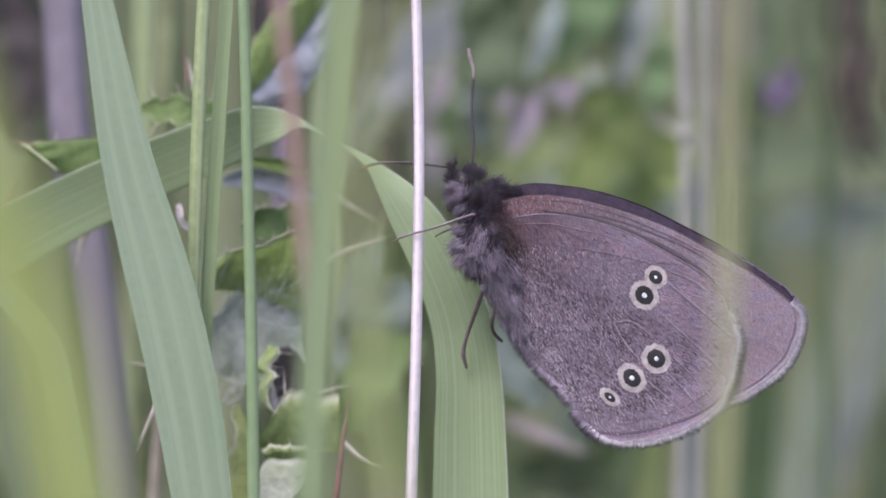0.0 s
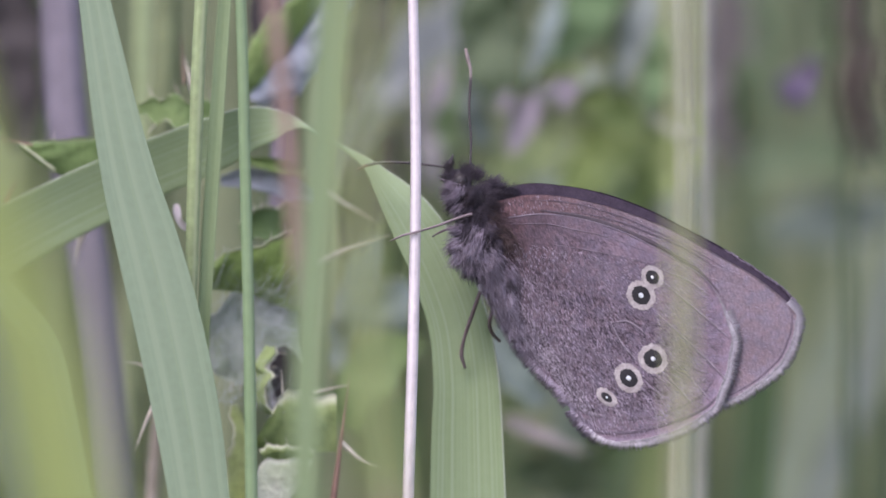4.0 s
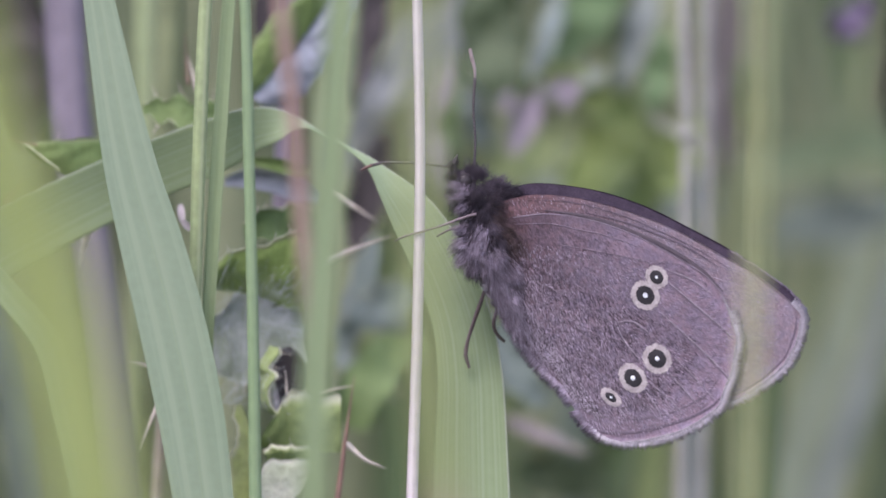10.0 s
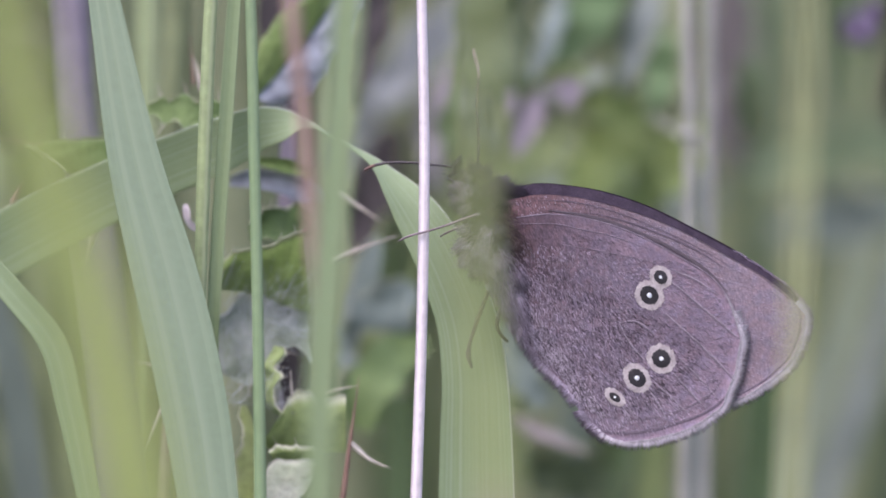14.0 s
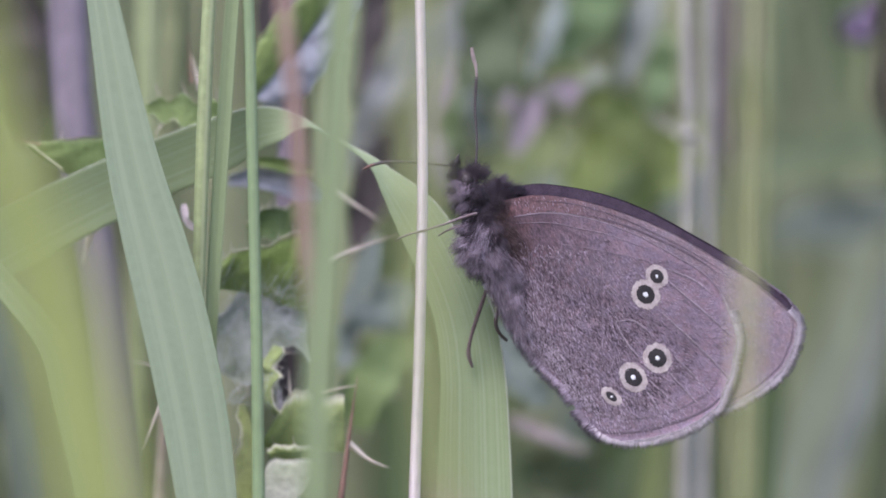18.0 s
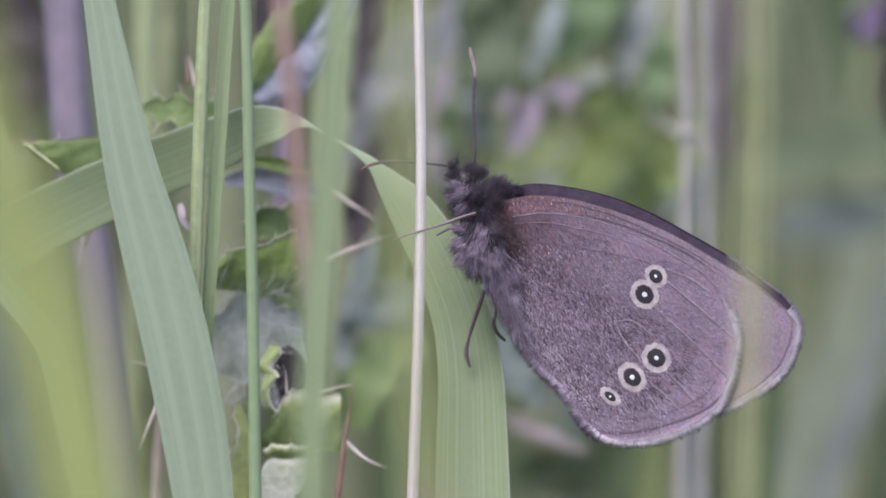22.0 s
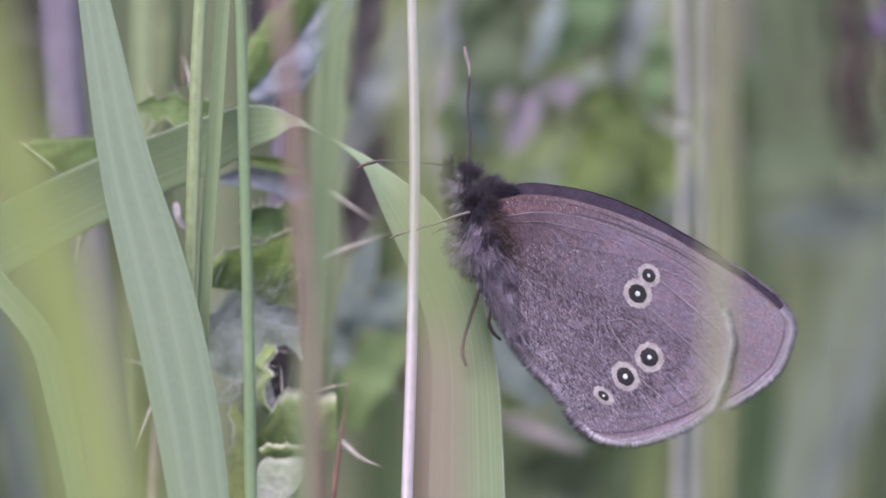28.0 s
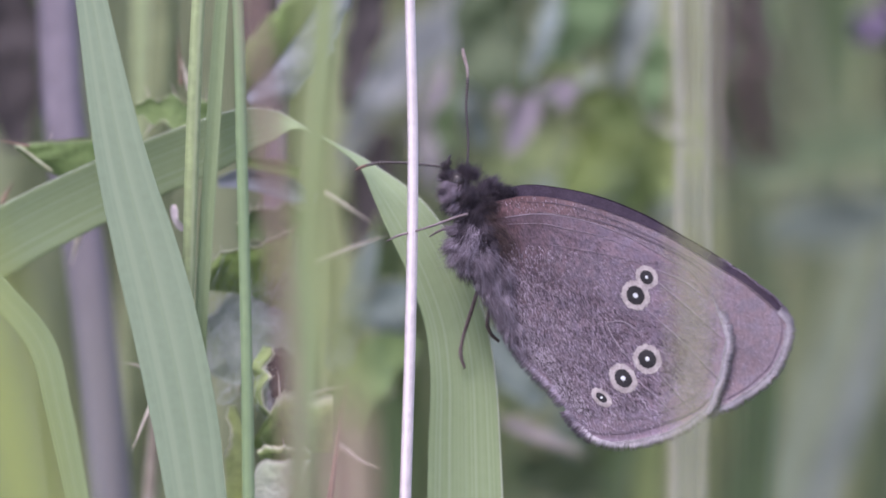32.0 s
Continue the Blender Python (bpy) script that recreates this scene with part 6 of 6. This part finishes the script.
# ---- what moves: wind and the butterfly ----
def motions():
    """Sideways sway in mm at camera height, every half second; feet stay on the ground."""
    thistle_sway = [0, 0.07, 0.104, 0.104, 0.104, 0.07, 0, -0.036, -0.096, -0.229, -0.362, -0.422, -0.317, -0.141, 0.07, 0.052, -0.16, -0.018, 0.104, 0.14, 0.07, -0.106, -0.371, -0.3, -0.141, -0.123, -0.071, 0.174, 0.28, 0.174, 0.136, 0.052, -0.033, -0.071, -0.017, 0.246, 0.21, 0.174, 0.174, 0.104, 0.034, -0.036, -0.017, 0.07, 0.07, -0.054, -0.265, -0.3, -0.054, 0.28, 0.316, 0.457, 0.399, 0.272, 0.145, 0.087, -0.123, -0.371, -0.422, -0.352, -0.282, -0.282, -0.23, -0.282, -0.211]
    straw_sway = [0, 0.072, 0.106, 0.225, 0.168, 0.129, 0, -0.091, -0.152, -0.285, -0.419, -0.48, -0.317, -0.082, 0.129, 0.027, -0.246, -0.045, 0.168, 0.144, 0.015, -0.22, -0.572, -0.738, -0.434, -0.385, -0.362, 0.06, 0.165, 0.236, 0.17, 0.025, -0.12, -0.186, -0.046, 0.131, 0.097, 0.121, 0.121, 0.049, 0.038, -0.091, -0.103, 0.015, 0.072, -0.079, -0.466, -0.443, -0.255, 0.165, 0.318, 0.576, 0.514, 0.377, 0.241, 0.179, -0.209, -0.514, -0.656, -0.527, -0.455, -0.34, -0.375, -0.631, -0.269]
    blade_sway = [0, 0.071, 0.105, 0.165, 0.136, 0.1, 0, -0.063, -0.124, -0.257, -0.391, -0.451, -0.317, -0.112, 0.1, 0.039, -0.203, -0.032, 0.136, 0.142, 0.042, -0.163, -0.471, -0.519, -0.288, -0.254, -0.217, 0.117, 0.223, 0.205, 0.153, 0.038, -0.076, -0.129, -0.032, 0.188, 0.154, 0.148, 0.148, 0.077, 0.036, -0.063, -0.06, 0.042, 0.071, -0.066, -0.366, -0.371, -0.154, 0.223, 0.317, 0.516, 0.456, 0.325, 0.193, 0.133, -0.166, -0.443, -0.539, -0.439, -0.368, -0.311, -0.302, -0.457, -0.24]
    body_x = [0, 0.072, 0.168, 0.225, 0.225, 0.191, 0.061, -0.034, -0.103, -0.257, -0.41, -0.48, -0.313, -0.082, 0.129, 0.027, -0.184, 0.012, 0.225, 0.201, 0.072, -0.163, -0.514, -0.677, -0.43, -0.385, -0.362, 0.06, 0.165, 0.236, 0.17, 0.025, -0.12, -0.186, -0.103, 0.131, 0.097, 0.121, 0.121, 0.049, 0.038, -0.091, -0.046, 0.015, 0.072, -0.079, -0.409, -0.443, -0.255, 0.165, 0.318, 0.576, 0.514, 0.377, 0.241, 0.179, -0.152, -0.514, -0.656, -0.527, -0.455, -0.336, -0.371, -0.573, -0.207]
    body_z = [0, 0, 0, 0, 0, 0, 0, 0, 0, 0, 0, 0, 0.031, 0, 0.031, 0, 0, 0.002, 0.002, 0.002, 0.031, 0.031, 0.031, 0.031, 0.059, 0.031, 0.031, 0.031, 0.031, 0, 0.009, 0.03, 0.05, 0.059, 0.059, 0.031, 0.061, 0.061, 0.061, 0.061, 0.031, 0.059, 0.031, 0.031, 0.031, 0.061, 0.031, 0.059, 0.031, 0.059, 0.031, 0.031, 0.031, 0.031, 0.031, 0.031, 0.031, 0.059, 0.09, 0.09, 0.061, 0.061, 0.061, 0.031, 0.059]
    body_turn = [0, -0.811, 0.429, 0.976, 0.976, -0.811, -1.259, -1.232, -1.662, -2.55, -3.372, -3.727, -2.05, -1.591, 1.036, -1.662, -3.028, -2.65, -1.232, -2.309, -1.662, -3.028, -4.052, -6.564, -4.109, -4.052, -4.368, -1.636, -0.459, 3.941, 1.598, -1.845, -4.406, -5.416, -3.394, -4.306, -3.988, -4.306, -3.09, -3.93, -3.028, -2.424, -3.371, -2.05, -3.028, -3.394, -5.202, -4.939, -7.72, -4.27, -3.028, -1.232, -1.478, -1.999, -2.496, -2.715, -5.416, -8.182, -8.182, -6.002, -6.73, -5.721, -5.721, -8.438, -6.02]

    def swaying(ob, shifts, scale=1.0, step=0.5):
        b = ob.location.copy()
        walk(ob, [(i * step, pose(b.x, b.y, b.z, 0, math.degrees(s * scale / 250.0), 0)) for i, s in enumerate(shifts)])

    def shifting(ob, shifts, scale=1.0):
        b = ob.location.copy()
        walk(ob, [(i * 0.5, pose(b.x + s * scale * MM, b.y, b.z)) for i, s in enumerate(shifts)])

    swaying(white_straw, straw_sway)
    swaying(arching, blade_sway)
    for ob in (broad_left, stem_a, stem_b, stem_b2, stem_c, kinked, thistle):
        swaying(ob, thistle_sway)
    for ob in (mauve, brown_stalk, bg_stalk):
        swaying(ob, thistle_sway, 0.9)
    for ob in (grey_a, grey_b, dry_leaf):
        swaying(ob, thistle_sway, 0.3)
    for ob in (web, white_curl):
        shifting(ob, thistle_sway, 1.0)
    b = butterfly.location.copy()
    walk(butterfly, [(i * 0.5, pose(b.x + body_x[i] * MM, b.y, b.z + body_z[i] * MM, 0, 0, body_turn[i])) for i in range(65)])
    # the forewings sink a little into the hindwings
    for wing in (near_fore, far_fore):
        w = wing.location.copy()
        walk(wing, [(t, pose(w.x, w.y, w.z, 0, a, 0)) for t, a in ((0, 0), (14.4, 0), (16.4, 1.7), (32, 1.7))])
    b = front_b.location.copy()
    walk(front_b, [(t, pose(b.x, b.y, b.z, 0, math.degrees(s / 250.0), 0)) for t, s in (
        (0, 0.00), (1, 0.07), (2, 0.14), (3, -0.03), (3.5, -0.12), (5.5, -1.08), (6, -0.80), (7, 0.16), (8, -0.32),
        (9, 0.21), (10, 0.10), (11, -1.11), (11.5, -0.78), (12, -0.67), (13, -0.27), (14, 0.31), (14.5, 0.27), (16.5, -0.61),
        (17, -0.47), (18, 0.15), (19, 0.10), (20, 0.01), (22, -0.01), (23, -0.25), (24, -0.28), (25, 0.29), (25.5, 0.55),
        (27.5, -0.02), (28, -0.06), (29, -1.08), (30, -0.82), (31, -0.51), (32, -0.70))])
    # this stem also leans towards the camera in some gusts
    b = front_c.location.copy()
    walk(front_c, [(t, pose(b.x, b.y, b.z, a, math.degrees(s / 250.0), 0)) for t, s, a in (
        (0, 0.00, 0), (1, 0.11, 0), (2, 0.21, 0), (3, 0.03, 0), (3.5, -0.05, 0), (5.5, -1.0, 5), (6, -1.0, 0), (7, 0.06, 0), (8, -0.08, 0),
        (9, 0.04, 0), (10, -0.01, 0), (11, -1.1, 6), (11.5, -1.7, 2), (12, -0.5, 5), (13, -0.23, 2), (14, 0.45, 0), (14.5, 0.52, 0), (16.5, -0.89, 0),
        (17, -0.58, 0), (18, 0.05, 0), (19, -0.00, 0), (20, -0.02, 0), (22, -0.01, 0), (23, -0.26, 0), (24, -0.38, 0), (25, 0.78, 0), (25.5, 1.28, 0),
        (27.5, 0.40, 0), (28, 0.23, 2), (29, -0.97, 9), (30, -0.8, 8), (31, -0.7, 0), (32, -0.7, 5))])
    b = front_a.location.copy()
    walk(front_a, [(t, pose(b.x, b.y, b.z, 0, math.degrees(s * 0.91 / 250.0), 0)) for t, s in (
        (0, 0.00), (1, 1.15), (2, 1.40), (3, 1.06), (3.5, 0.62), (5.5, -3.10), (6, -1.80), (7, 0.42), (8, 0.24),
        (9, 1.30), (10, 1.32), (11, -3.43), (11.5, -3.17), (12, -2.49), (13, -0.72), (14, 3.3), (14.5, 3.3), (16.5, -0.87),
        (17, -0.44), (18, 1.40), (19, 1.42), (20, 1.04), (22, 0.87), (23, -0.31), (24, 0.18), (25, 3.5), (25.5, 3.8),
        (27.5, 2.5), (28, 1.9), (29, -2.80), (30, -3.02), (31, -1.54), (32, -2.61))])
    # time, sway and lean towards the camera
    gusts = (
        (0, 0, 0), (1, 1.82, 0), (2, 2.4, 0), (3, 0.42, 0), (3.5, -0.43, 0), (5.5, -9.3, 1.5), (6, -6.6, 1.5), (7, 0.09, 0), (8, -1.72, 0), (9, 1.88, 0),
        (10, 1.51, 0), (11, -7.2, 7), (11.5, -7.1, 7), (12, -4.7, 5), (13, -3.2, 2), (14, 3.98, 0), (14.5, 3.23, 0), (16.5, -1.96, 0), (17, -0.54, 0), (18, 1.11, 0),
        (19, 1.91, 0), (20, 0.63, 0), (22, 1.39, 0), (23, -1.86, 0), (24, -3.27, 0), (25, 3.96, 0), (25.5, 4.79, 0), (27.5, 0.15, 0), (28, -0.6, 1), (28.5, -6.1, 6),
        (29, -5.95, 7), (30, -3.8, 4), (31, -2.9, 4), (32, -2.6, 4))
    for ob, late in ((front_d, 0.0), (front_g, 0.1)):
        b = ob.location.copy()
        walk(ob, [(t, pose(b.x, b.y, b.z, lean, math.degrees(s / 250.0 + late * 0.004), 0)) for t, s, lean in gusts])
    b = front_e.location.copy()
    # late in the clip this blade stretches up and shows its withered foot
    walk(front_e, [(t, pose(b.x, b.y, b.z + 0.0088 * float(np.interp(t, (25.5, 27.5, 28, 29, 30, 31, 32), (0, 1, 1, 0.5, 0.3, 0.7, 0.6))), 0, math.degrees(s * 1.098 / 250.0), 0)) for t, s in (
        (0, 0.00), (1, 1.69), (2, 2.75), (3, 2.00), (3.5, 1.35), (5.5, -4.07), (6, -2.39), (7, 0.45), (8, 0.34),
        (9, 0.54), (10, 2.50), (11, -3.56), (11.5, -4.40), (12, -2.60), (13, -0.37), (14, 4.94), (14.5, 5.12), (16.5, -1.70),
        (17, -1.19), (18, 2.44), (19, 1.52), (20, 1.59), (22, 1.84), (23, 0.39), (24, 0.03), (25, 5.24), (25.5, 5.44),
        (27.5, 3.9), (28, 2.3), (28.5, 0.4), (29, -2.2), (30, -2.40), (31, -0.96), (32, -2.04))])
    b = flower.location.copy()
    walk(flower, [(t, pose(b.x + x * MM, b.y, b.z + z * MM)) for t, x, z in (
        (0, 0.00, 0.00), (1, 0.68, -0.45), (2, 0.50, -0.67), (3, 0.89, 0.13), (3.5, 1.36, 0.22), (5.5, 3.22, 2.23), (6, 4.03, 2.67), (7, 5.15, 2.89), (8, 5.46, 3.34), (9, 5.84, 4.90), (11, 5.85, 5.79), (13, 5.84, 5.34), (14, 6.46, 5.34), (16.5, 6.51, 5.79), (18, 6.51, 5.34), (20, 6.87, 5.12), (22, 7.20, 5.47), (25, 7.32, 5.34), (25.5, 7.43, 5.12), (27.5, 7.94, 5.34), (29, 7.67, 5.34), (32, 7.77, 5.34))])
    b = panicle.location.copy()
    walk(panicle, [(t, pose(b.x, b.y, b.z, 0, math.degrees(s / 250.0), 0)) for t, s in (
        (0, 0.0), (1, 1.3), (2, 2.2), (3, 2.6), (3.5, 2.2), (5.5, -6.3), (6, -6.1), (7, -0.6), (8, -1.5), (9, 3.6), (10, 3.2), (11, -5.7), (11.5, -6.1), (12, -5.5),
        (13, -3.2), (14, 3.2), (14.5, 3.6), (16.5, -3.5), (17, -3.2), (18, 2.6), (19, 3.2), (20, 3.0), (22, 3.2), (23, 2.2), (24, -1.6), (25, 3.6), (25.5, 3.9),
        (27.5, 1.3), (28, 0.0), (29, -6.4), (30, -6.4), (31, -5.2), (32, -5.5))])


motions()
